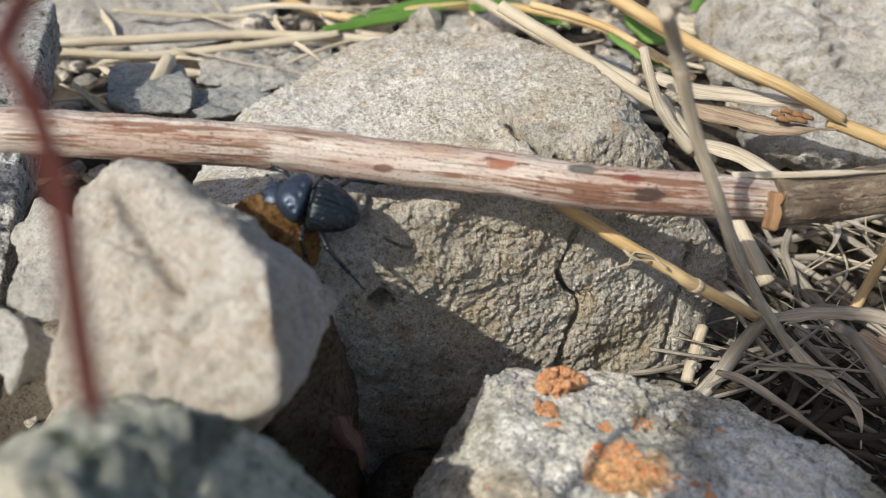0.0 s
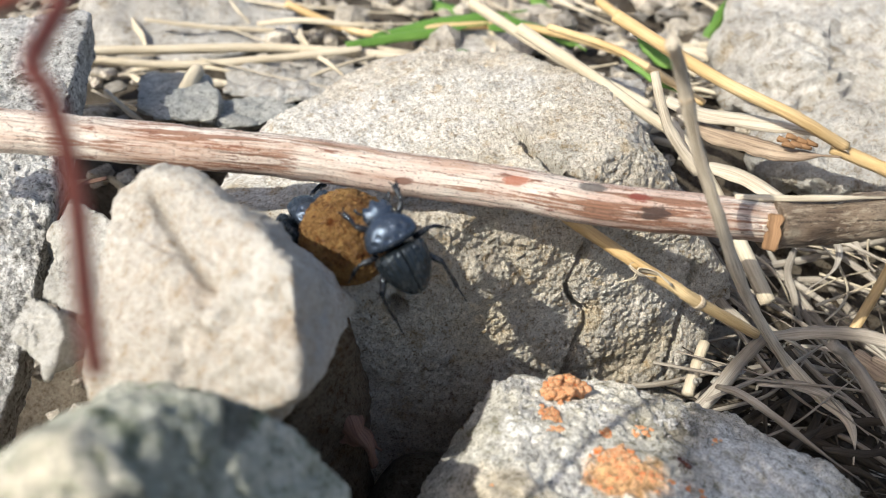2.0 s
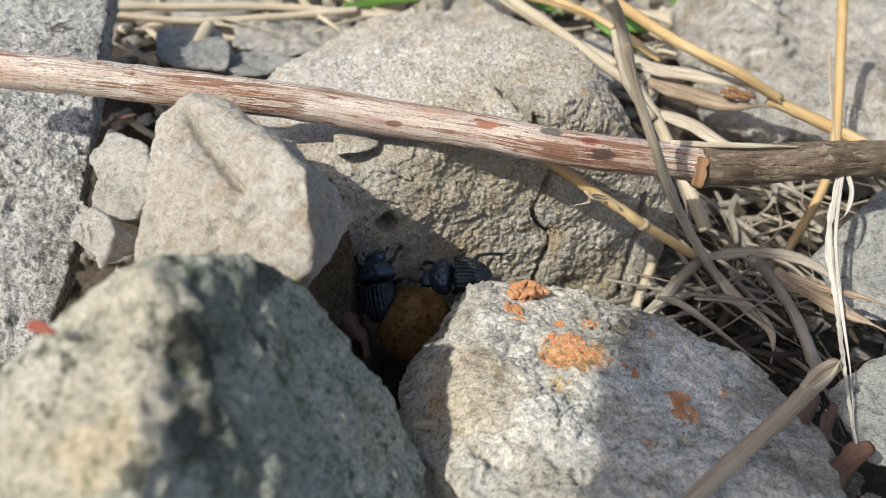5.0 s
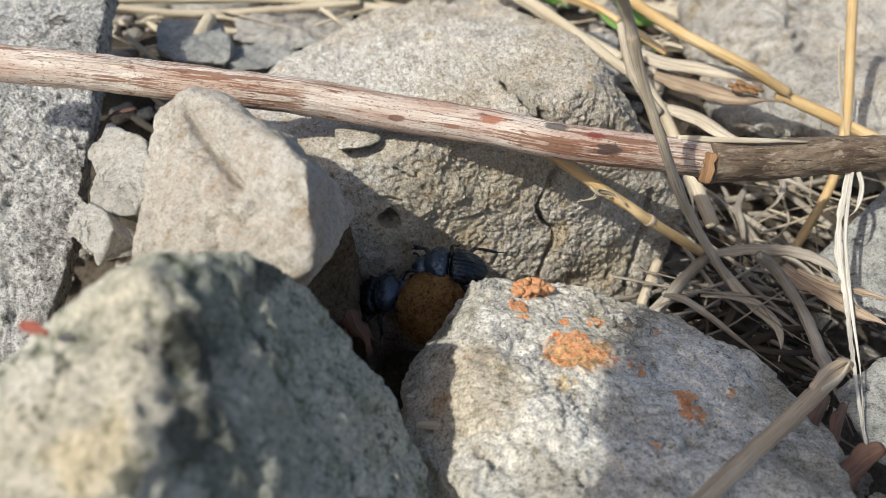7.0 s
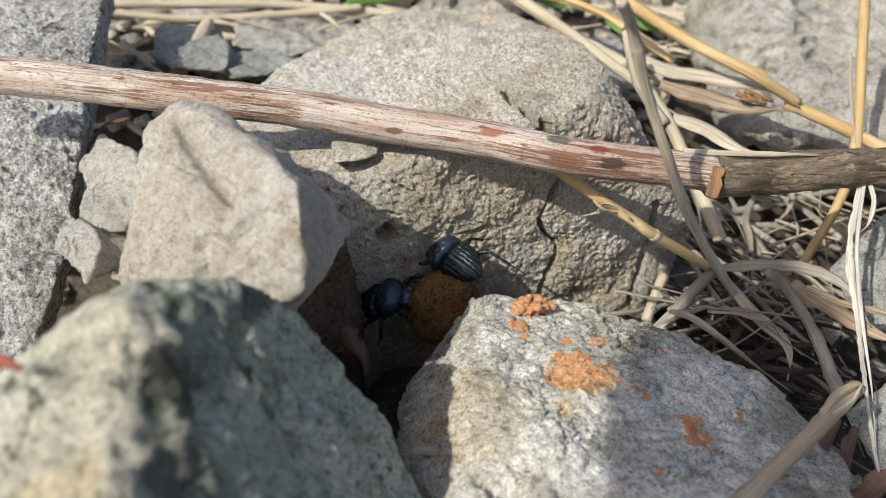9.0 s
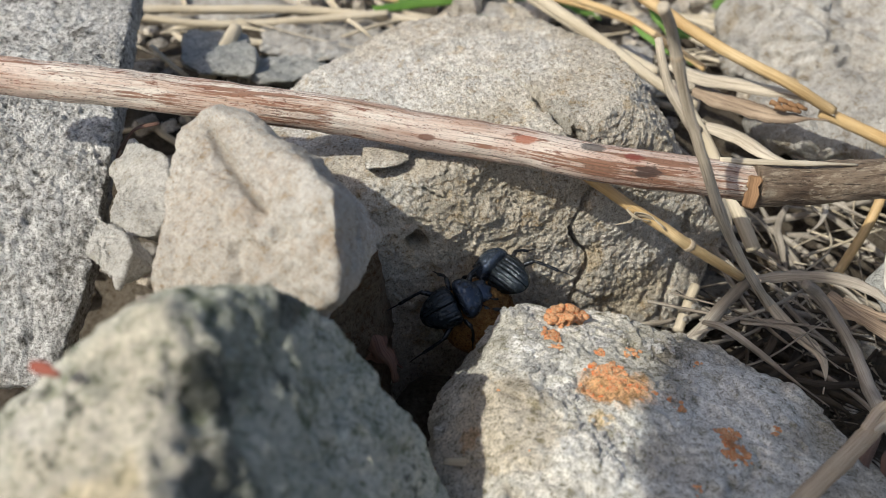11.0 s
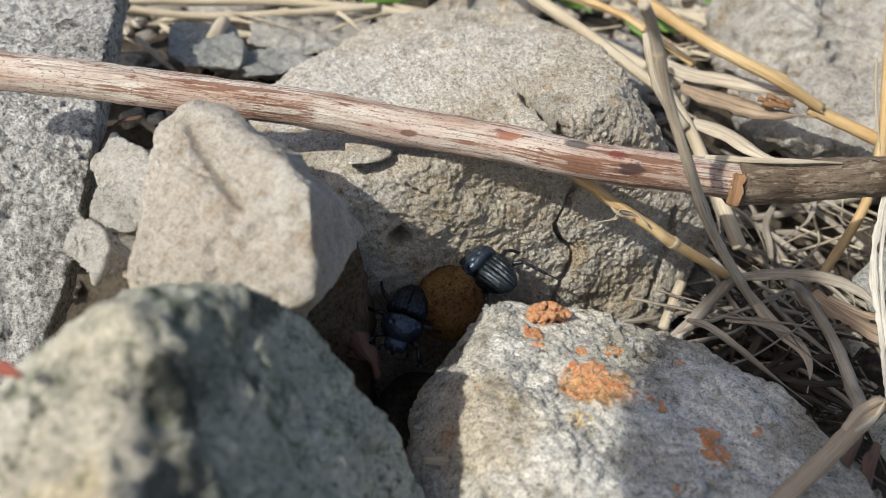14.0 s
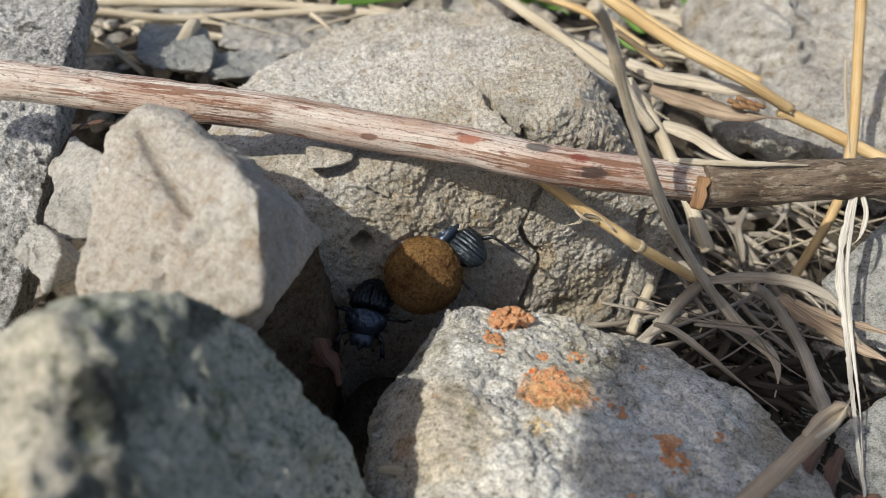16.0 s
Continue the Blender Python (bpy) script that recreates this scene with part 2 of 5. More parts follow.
# Two wide pale zones on the right, partly crust, lift its too deep shade.
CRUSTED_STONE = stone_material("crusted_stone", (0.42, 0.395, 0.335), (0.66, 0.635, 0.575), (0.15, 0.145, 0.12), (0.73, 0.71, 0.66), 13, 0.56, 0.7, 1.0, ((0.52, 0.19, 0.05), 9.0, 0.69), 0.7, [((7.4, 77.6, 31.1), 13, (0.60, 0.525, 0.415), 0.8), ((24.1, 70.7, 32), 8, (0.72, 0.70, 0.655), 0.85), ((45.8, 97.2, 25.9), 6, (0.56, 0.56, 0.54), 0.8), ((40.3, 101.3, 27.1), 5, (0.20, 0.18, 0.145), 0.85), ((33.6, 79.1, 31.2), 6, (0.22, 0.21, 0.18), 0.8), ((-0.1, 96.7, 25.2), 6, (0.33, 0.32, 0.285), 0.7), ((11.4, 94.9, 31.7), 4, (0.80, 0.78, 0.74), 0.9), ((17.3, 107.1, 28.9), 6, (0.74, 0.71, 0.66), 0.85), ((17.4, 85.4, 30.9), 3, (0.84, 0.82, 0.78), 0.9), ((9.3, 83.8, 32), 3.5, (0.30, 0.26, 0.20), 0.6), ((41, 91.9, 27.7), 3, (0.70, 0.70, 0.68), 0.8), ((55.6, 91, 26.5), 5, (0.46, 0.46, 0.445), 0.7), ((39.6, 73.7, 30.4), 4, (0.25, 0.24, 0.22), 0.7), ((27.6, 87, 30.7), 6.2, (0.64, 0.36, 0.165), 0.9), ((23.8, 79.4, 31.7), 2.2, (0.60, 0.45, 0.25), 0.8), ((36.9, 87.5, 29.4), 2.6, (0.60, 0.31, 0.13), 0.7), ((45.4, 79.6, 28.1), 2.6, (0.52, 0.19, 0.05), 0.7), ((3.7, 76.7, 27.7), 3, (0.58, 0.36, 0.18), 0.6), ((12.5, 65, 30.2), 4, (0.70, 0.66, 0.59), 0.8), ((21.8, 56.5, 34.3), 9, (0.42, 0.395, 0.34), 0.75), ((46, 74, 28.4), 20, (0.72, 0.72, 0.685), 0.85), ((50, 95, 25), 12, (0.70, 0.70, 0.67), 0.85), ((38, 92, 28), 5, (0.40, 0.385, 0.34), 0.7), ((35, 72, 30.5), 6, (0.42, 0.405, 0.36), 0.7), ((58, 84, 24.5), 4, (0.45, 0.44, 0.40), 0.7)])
SLAB_STONE = stone_material("pitted_stone", (0.50, 0.49, 0.47), (0.64, 0.63, 0.61), (0.10, 0.097, 0.09), (0.26, 0.245, 0.225), 9, 0.55, 1.0, 1.7, None, 2.2, (), False, 1.15)
WEDGE_STONE = stone_material("pale_grey_stone", (0.47, 0.455, 0.42), (0.59, 0.575, 0.54), (0.30, 0.285, 0.26), (0.50, 0.455, 0.38), 12, 0.60, 0.35, 0.9, None, 0.8, (), False, 0.5)
FAR_STONE = stone_material("far_limestone", (0.47, 0.45, 0.415), (0.61, 0.59, 0.55), (0.20, 0.18, 0.155), (0.40, 0.345, 0.265), 24, 0.57, 0.6, 1.6, None, 1.6, (), False, 0.6)
CHIP_STONE = stone_material("stone_chips", (0.52, 0.49, 0.44), (0.66, 0.63, 0.58), (0.18, 0.16, 0.14), (0.36, 0.32, 0.26), 10, 0.57, 0.6, 1.6, None, 1.4, (), True)
# Soil brown, darkened further with the deep shade under the pale lump.
SOIL_SHADE_STONE = stone_material("soil_shade_stone", (0.13, 0.095, 0.065), (0.19, 0.145, 0.10), (0.045, 0.034, 0.024), (0.10, 0.07, 0.045), 10, 0.6, 0.6)
DARK_STONE = stone_material("blue_grey_stone", (0.40, 0.405, 0.385), (0.50, 0.495, 0.465), (0.22, 0.22, 0.21), (0.38, 0.355, 0.31), 10, 0.6, 0.5)
# Darker than dry earth: the deep gaps' shade is put into the colour.
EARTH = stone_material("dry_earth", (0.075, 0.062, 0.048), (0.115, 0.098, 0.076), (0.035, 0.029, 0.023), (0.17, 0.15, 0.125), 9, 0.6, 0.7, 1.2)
LICHEN = stone_material("orange_lichen", (0.74, 0.42, 0.225), (0.80, 0.49, 0.28), (0.44, 0.22, 0.11), (0.66, 0.345, 0.165), 4, 0.6, 0.3, 0.5, None, 0.6, (), False, 0.6)
CRUST = stone_material("white_crust", (0.60, 0.585, 0.55), (0.68, 0.66, 0.63), (0.34, 0.32, 0.29), (0.48, 0.45, 0.40), 5, 0.6, 0.4, 0.7)
DUNG = stone_material("dung", (0.205, 0.115, 0.041), (0.33, 0.20, 0.075), (0.07, 0.036, 0.015), (0.15, 0.075, 0.028), 3.5, 0.53, 0.95, 0.55, None, 1.0, (), False, 1.3)
BARK = rough_bark_material()
TAN_STALK = plant_material("tan_stalk", (0.50, 0.40, 0.28), (0.62, 0.52, 0.39), (0.26, 0.17, 0.10), 0.6, 0.6)
STRAW = plant_material("golden_straw", (0.58, 0.395, 0.175), (0.69, 0.53, 0.30), (0.33, 0.18, 0.06), 0.55, 0.42, None, 0.5)
PALE_STRAW = plant_material("bleached_straw", (0.55, 0.47, 0.34), (0.64, 0.57, 0.45), (0.30, 0.24, 0.16), 0.5, 0.55)
GREY_STRAW = plant_material("weathered_straw", (0.54, 0.465, 0.355), (0.66, 0.59, 0.48), (0.17, 0.13, 0.09), 0.7, 0.65, ((0.10, 0.07, 0.045), 0.66))
ROOT = plant_material("grey_roots", (0.25, 0.215, 0.175), (0.50, 0.46, 0.395), (0.14, 0.11, 0.085), 0.7, 0.75)
# Near-black copy of the dry grass; puts the shade of the gaps into colour.
GAP_SHADE_LITTER = plant_material("gap_shade_litter", (0.045, 0.036, 0.027), (0.085, 0.07, 0.053), (0.025, 0.02, 0.015), 0.7, 0.8)
FRAYED = plant_material("split_leaf", (0.60, 0.57, 0.50), (0.70, 0.67, 0.61), (0.22, 0.19, 0.15), 0.7, 0.55)
SHREDDED = plant_material("shredded_leaf", (0.32, 0.23, 0.16), (0.48, 0.38, 0.28), (0.075, 0.045, 0.03), 0.8, 0.75)
HUSK = plant_material("reddish_husk", (0.26, 0.13, 0.09), (0.38, 0.23, 0.17), (0.06, 0.03, 0.022), 0.7, 0.6, ((0.50, 0.36, 0.27), 0.60))
BROWN_LEAF = plant_material("brown_dead_leaf", (0.15, 0.08, 0.057), (0.25, 0.155, 0.11), (0.04, 0.022, 0.016), 0.7, 0.65)
RED_STEM = plant_material("red_stem", (0.30, 0.075, 0.05), (0.36, 0.12, 0.08), (0.16, 0.035, 0.025), 0.5, 0.5)
GREEN = plant_material("green_blade", (0.10, 0.22, 0.035), (0.16, 0.30, 0.06), (0.05, 0.12, 0.02), 0.4, 0.45)
SEED = plant_material("seed_husk", (0.24, 0.13, 0.062), (0.32, 0.19, 0.10), (0.14, 0.07, 0.03), 0.7, 0.7)


def chitin_material(name, base, dust_amount, metal=0.0):
    """Glossy shell with fine pits, dulled by films and crumbs of soil."""
    m, n, l, bsdf = material(name)
    co = n.new("ShaderNodeTexCoord").outputs["Object"]
    grime = noise_node(n, l, co, 2.2, 6, 0.7)
    grain = noise_node(n, l, co, 0.4, 3, 0.6)
    crumb = noise_node(n, l, co, 0.7, 4, 0.75)
    col = mix(n, l, ramp(n, l, grime, (0.52, 0.0), (0.70, dust_amount)), base, (0.085, 0.08, 0.07))
    col = mix(n, l, ramp(n, l, crumb, (0.62, 0.0), (0.67, dust_amount * 1.5)), col, (0.24, 0.205, 0.155))
    l.new(col, bsdf.inputs["Base Color"])
    rough = ramp(n, l, grime, (0.40, 0.10), (0.64, 0.36))
    l.new(rough, bsdf.inputs["Roughness"])
    bsdf.inputs["Specular IOR Level"].default_value = 0.55
    bsdf.inputs["Metallic"].default_value = metal
    # The tint puts the blue of reflected sky into the gloss.
    bsdf.inputs["Specular Tint"].default_value = (0.72, 0.85, 1.0, 1)
    bump(n, l, bsdf, (crumb, 0.4, 0.2), (grain, 0.5, 0.15))
    return m


# Blue in this base also stands in for sky mirrored on the shell.
CHITIN = chitin_material("blue_black_chitin", (0.06, 0.08, 0.115), 0.45, 0.6)
WING_CASE = chitin_material("dusty_black_chitin", (0.016, 0.021, 0.026), 0.3, 0.3)
ANT_CHITIN = chitin_material("brown_ant_chitin", (0.09, 0.03, 0.018), 0.2)
LEG_CHITIN = chitin_material("black_leg_chitin", (0.012, 0.012, 0.014), 0.35)


# ---- mesh helpers; all shapes are given in millimetres ----
def mesh_from(name, verts, faces, mat, smooth=True, uv=None):
    """faces: rows of three or four indices. uv: one pair a vertex."""
    faces = np.asarray(faces)
    me = bpy.data.meshes.new(name)
    me.vertices.add(len(verts))
    me.vertices.foreach_set("co", (np.asarray(verts, float) * MM).ravel())
    k = faces.shape[1]
    me.loops.add(faces.size)
    me.polygons.add(len(faces))
    me.loops.foreach_set("vertex_index", faces.ravel().astype(np.int32))
    me.polygons.foreach_set("loop_start", np.arange(0, faces.size, k, dtype=np.int32))
    me.polygons.foreach_set("use_smooth", np.full(len(faces), smooth))
    me.update(calc_edges=True)
    if uv is not None:
        layer = me.uv_layers.new(name="UVMap")
        layer.data.foreach_set("uv", (np.asarray(uv)[faces.ravel()] * MM).astype(np.float32).ravel())
    me.materials.append(mat)
    return me


def part(name, me, parent, label="", at=None):
    ob = new(name, me)
    ob.parent = parent
    if at is not None:
        ob.matrix_basis = at
    return tagged(ob, label)


def cube_ball(n):
    """A ball of unit directions, six n x n patches welded at their seams."""
    g = np.arange(n + 1)
    a, b = [v.ravel() for v in np.meshgrid(g, g, indexing="ij")]
    rows, quads = [], []
    i, j = [v.ravel() for v in np.meshgrid(np.arange(n), np.arange(n), indexing="ij")]
    q = np.stack([i * (n + 1) + j, (i + 1) * (n + 1) + j, (i + 1) * (n + 1) + j + 1, i * (n + 1) + j + 1], 1)
    for axis in range(3):
        for side in (0, n):
            c = np.empty((len(a), 3), np.int64)
            c[:, axis], c[:, (axis + 1) % 3], c[:, (axis + 2) % 3] = side, a, b
            quads.append((q if side else q[:, ::-1]) + len(a) * len(rows))
            rows.append(c)
    corner = np.concatenate(rows)
    key = (corner[:, 0] * (n + 1) + corner[:, 1]) * (n + 1) + corner[:, 2]
    _, firsts, inverse = np.unique(key, return_index=True, return_inverse=True)
    d = np.tan((corner[firsts] / n * 2 - 1) * (math.pi / 4))
    return d / np.linalg.norm(d, axis=1)[:, None], inverse[np.concatenate(quads)]


def normals_of(p, faces):
    c = np.cross(p[faces[:, 2]] - p[faces[:, 0]], p[faces[:, -1]] - p[faces[:, 1]])
    out = np.zeros_like(p)
    for k in range(faces.shape[1]):
        for axis in range(3):
            out[:, axis] += np.bincount(faces[:, k], c[:, axis], len(p))
    return out / (np.linalg.norm(out, axis=1)[:, None] + 1e-12)


def facets_of(corners, centre):
    """The planes of the block whose corners are given: normals and distances from centre."""
    bm = bmesh.new()
    for c in corners:
        bm.verts.new(c)
    bmesh.ops.convex_hull(bm, input=bm.verts)
    kept = []
    for f in bm.faces:
        f.normal_update()
        nrm, d = f.normal, f.normal.dot(f.verts[0].co - Vector(centre))
        if d < 0:
            nrm, d = -nrm, -d
        if not any(nrm.dot(k[0]) > 0.995 for k in kept):
            kept.append((nrm.copy(), max(d, 0.5)))
    bm.free()
    return np.array([k[0] for k in kept]), np.array([k[1] for k in kept])


def to_line(p, line):
    """Distance of points from a polyline."""
    best = np.full(len(p), 1e9)
    for a, b in zip(line[:-1], line[1:]):
        a, b = np.array(a, float), np.array(b, float)
        s = np.clip(((p - a) @ (b - a)) / ((b - a) @ (b - a)), 0, 1)
        best = np.minimum(best, np.linalg.norm(p - a - s[:, None] * (b - a), axis=1))
    return best


def block_shape(corners, n, centre=None, sharp=26.0, rough=(1.6, 14.0), chip=(0.8, 7.0), grain=(0.25, 1.6), nodules=None, cracks=(), pits=None, dents=(), ledges=None, seed=0.0, axis=(0.0, 0.8, -0.6)):
    """A broken stone: a block with worn edges, then swells, chipped facets, grain, cracks, pits and dents that run into it along axis."""
    corners = np.array(corners, float)
    centre = corners.mean(0) if centre is None else np.array(centre, float)
    way, faces = cube_ball(n)
    nrm, dist = facets_of(corners, centre)
    reach = np.zeros(len(way))
    for v, d in zip(nrm, dist):
        reach += np.clip(way @ v / d, 0, None) ** sharp
    p = centre + way * (reach ** (-1 / sharp))[:, None]
    out = normals_of(p, faces)
    lift = rough[0] * fbm(p, rough[1], 3, 0.5, seed)
    f1, f2 = cells(p + fbm(p, chip[1], 2, 0.5, seed + 3)[:, None] * chip[1] * 0.25, chip[1], seed)
    lift += chip[0] * (np.clip(f2 - f1, 0, 0.35) - 0.2) * 1.5 + chip[0] * 0.5 * perlin(p / chip[1] * 1.3 + seed)
    if ledges:
        v = 3.2 * fbm(p * (1, 1, 1.5), ledges[1], 4, 0.5, seed + 11)
        lift += ledges[0] * (np.floor(v) + np.clip((v - np.floor(v)) / 0.13, 0, 1))
    p = p + out * lift[:, None]
    lift = grain[0] * fbm(p, grain[1] * 2, 3, 0.6, seed + 5)
    if nodules:
        f1, f2 = cells(p + fbm(p, nodules[1] * 2, 2, 0.5, seed)[:, None] * nodules[1] * 0.4, nodules[1], seed + 2)
        lift += nodules[0] * (0.5 - f1) * np.clip(0.6 + fbm(p, nodules[1] * 6, 2, 0.5, seed + 9), 0.1, 1.3)
    if pits:
        f1, f2 = cells(p, pits[1], seed + 4)
        open_pit = np.clip(fbm(p, pits[1] * 4, 2, 0.5, seed + 6) + 0.25, 0, 1)
        lift -= pits[0] * np.clip(0.42 - f1, 0, 1) / 0.42 * open_pit
    inward = np.array(axis, float) / np.linalg.norm(axis)
    flat = p - np.outer(p @ inward, inward)
    facing = np.clip(0.9 - (out @ inward) * 4, 0, 1)
    for spot, radius, depth in dents:
        spot = np.array(spot, float)
        d = np.linalg.norm(flat - (spot - inward * (spot @ inward)), axis=1) + fbm(p, radius * 0.8, 3, 0.5, seed) * radius * 0.25
        lift -= depth * np.exp(-((d / radius) ** 4)) * facing
    for line, width, depth in cracks:
        bent = flat + np.stack([fbm(p, 4.0, 3, 0.6, seed + s) for s in (1, 2, 3)], 1) * 0.5
        line = np.array(line, float)
        d = to_line(bent, line - np.outer(line @ inward, inward))
        steep = 2.5 if depth > 3 else 1.0
        lift -= depth * np.clip(steep * (1.3 - d / (width * np.clip(0.85 + 0.5 * fbm(p, 6.0, 2, 0.5, seed + 8), 0.4, 2))), 0, 1) * facing
    return p + out * lift[:, None], faces


def stone(name, label, mat, corners, n, group="", **kw):
    p, faces = block_shape(corners, n, **kw)
    origin = np.array([*p[:, :2].mean(0), p[:, 2].min()])
    ob = new(name, mesh_from(name, p - origin, faces, mat))
    ob.location = Vector(origin) * MM
    tagged(ob, label, "stone", group)
    return ob, p, faces


def smooth_line(points, step):
    """A Catmull-Rom curve through points, in steps of about so many millimetres."""
    pts = np.array(points, float)
    pts = np.vstack([2 * pts[0] - pts[1], pts, 2 * pts[-1] - pts[-2]])
    out = []
    for a, b, c, d in zip(pts[:-3], pts[1:-2], pts[2:-1], pts[3:]):
        k = max(2, int(np.linalg.norm(c - b) / step))
        s = (np.arange(k) / k)[:, None]
        out.append(0.5 * (2 * b + (c - a) * s + (2 * a - 5 * b + 4 * c - d) * s**2 + (3 * b - a - 3 * c + d) * s**3))
    return np.vstack([*out, pts[-2][None]])


def frames_along(line):
    t = np.gradient(line, axis=0)
    t /= np.linalg.norm(t, axis=1)[:, None] + 1e-12
    side = np.cross(t[0], (0.13, 0.21, 0.97))
    side /= np.linalg.norm(side)
    sides = []
    for v in t:
        side = side - v * (side @ v)
        side /= np.linalg.norm(side)
        sides.append(side)
    sides = np.array(sides)
    return t, sides, np.cross(t, sides)


def tube(line, radius, around=12, ribs=0.05, uneven=0.06, seed=0.0, nodes=(), flat=1.0):
    """A closed stalk round a line. radius: one number or (from, to). nodes: (share of the length, swelling, share of its width)."""
    line = np.asarray(line, float)
    t, u, v = frames_along(line)
    k = len(line)
    s = np.linspace(0, 1, k)
    r0, r1 = radius if isinstance(radius, tuple) else (radius, radius)
    r = r0 + (r1 - r0) * s
    for where, swell, width in nodes:
        r = r * (1 + swell * np.exp(-(((s - where) / width) ** 2)))
    along = np.concatenate([[0], np.cumsum(np.linalg.norm(np.diff(line, axis=0), axis=1))])
    a = np.arange(around) * 2 * math.pi / around
    ca, sa = np.cos(a), np.sin(a)
    circ = np.stack([np.repeat(along, around) * 0.06, np.tile(ca, k) * 1.7 + seed, np.tile(sa, k) * 1.7], 1)
    rough = 1 + ribs * perlin(circ * 2.3) + uneven * fbm(np.stack([np.repeat(along, around) * 0.25, np.tile(ca, k) + seed, np.tile(sa, k)], 1), 1.0, 3)
    rr = np.repeat(r, around) * rough
    p = np.repeat(line, around, 0) + (np.repeat(u, around, 0) * (np.tile(ca, k) * rr)[:, None] + np.repeat(v, around, 0) * (np.tile(sa, k) * rr * flat)[:, None])
    i, j = [x.ravel() for x in np.meshgrid(np.arange(k - 1), np.arange(around), indexing="ij")]
    q = np.stack([i * around + j, i * around + (j + 1) % around, (i + 1) * around + (j + 1) % around, (i + 1) * around + j], 1)
    uv = np.stack([np.repeat(along, around), np.tile(np.abs(a - math.pi), k) * r.mean()], 1)
    caps, extra, extra_uv = [], [], []
    for ring, flip in ((0, False), (k - 1, True)):
        c = len(p) + len(extra)
        extra.append(line[ring] + t[ring] * (0.25 * r[ring] if flip else -0.25 * r[ring]))
        extra_uv.append((along[ring], 0))
        for j0 in range(0, around, 2):
            j1, j2 = ring * around + (j0 + 1) % around, ring * around + (j0 + 2) % around
            f = (ring * around + j0, c, j2, j1)
            caps.append(f if not flip else f[::-1])
    return np.vstack([p, extra]), np.vstack([q, caps]), np.vstack([uv, extra_uv])


def ribbon(line, width, thick=0.15, twist=(0.0, 0.0), curl=0.4, across=6, seed=0.0, ends=0.12, face=None, fray=0.0):
    """A leaf blade of some thickness, tapered to both ends, that twists and is hollow along its middle; face: the way its flat side looks."""
    line = np.asarray(line, float)
    t, u, v = frames_along(line)
    k = len(line)
    s = np.linspace(0, 1, k)
    w = width * 0.5 * np.clip(1.15 - np.abs(s * 2 - 0.7) ** 2.2, ends, 1) * (1 + 0.15 * perlin(np.stack([s * 7 + seed, s * 0, s * 0], 1)))
    if face is not None:
        u = np.cross(t, np.array(face, float))
        u /= np.linalg.norm(u, axis=1)[:, None] + 1e-9
        v = np.cross(t, u)
    turn = np.radians(twist[0] + (twist[1] - twist[0]) * s) + 0.25 * perlin(np.stack([s * 4, s * 0 + seed, s * 0], 1))
    au = u * np.cos(turn)[:, None] + v * np.sin(turn)[:, None]
    av = -u * np.sin(turn)[:, None] + v * np.cos(turn)[:, None]
    c = np.linspace(-1, 1, across + 1)
    along = np.concatenate([[0], np.cumsum(np.linalg.norm(np.diff(line, axis=0), axis=1))])
    edge = np.stack([np.repeat(along, across + 1) * 0.45, np.tile(np.sign(c) * 7.3 + seed, k), np.zeros(k * (across + 1))], 1)
    torn = fbm(edge, 1.0, 3, 0.7, seed).reshape(k, -1) * 5 * fray * np.abs(c)[None] ** 2
    pts, uvs = [], []
    for off in (0.5, -0.5):
        shape = line[:, None] + au[:, None] * (w[:, None] * c * (1 + torn))[..., None] + av[:, None] * (w[:, None] * curl * c**2 + off * thick)[..., None]
        pts.append(shape.reshape(-1, 3))
        uvs.append(np.stack([np.repeat(along, across + 1), np.tile(c, k) * width * 0.5], 1))
    m = across + 1
    i, j = [x.ravel() for x in np.meshgrid(np.arange(k - 1), np.arange(across), indexing="ij")]
    q = np.stack([i * m + j, (i + 1) * m + j, (i + 1) * m + j + 1, i * m + j + 1], 1)
    n = k * m
    rim = list(range(0, m)) + [x * m + across for x in range(1, k)] + [(k - 1) * m + x for x in range(across - 1, -1, -1)] + [x * m for x in range(k - 2, 0, -1)]
    side = [(a, b, b + n, a + n) for a, b in zip(rim, rim[1:] + rim[:1])]
    return np.vstack(pts), np.vstack([q, q[:, ::-1] + n, side]), np.vstack(uvs)


def joined(shapes):
    ps, fs, us, base = [], [], [], 0
    for p, f, u in shapes:
        ps.append(p), fs.append(np.asarray(f) + base), us.append(u)
        base += len(p)
    return np.vstack(ps), np.vstack(fs), np.vstack(us)


def plant_object(name, shape, mat, parent=None, label="", category="", group="", kind="", inside=0):
    """inside: 1 where the shape of a part is given in the world, 0 in its thing's space."""
    p, f, uv = shape
    origin = p.mean(0) if parent is None else np.array(parent.location) / MM * inside
    ob = new(name, mesh_from(name, p - origin, f, mat, True, uv))
    if parent is None:
        ob.location = Vector(origin) * MM
    else:
        ob.parent = parent
    return tagged(ob, label, category, group, kind)


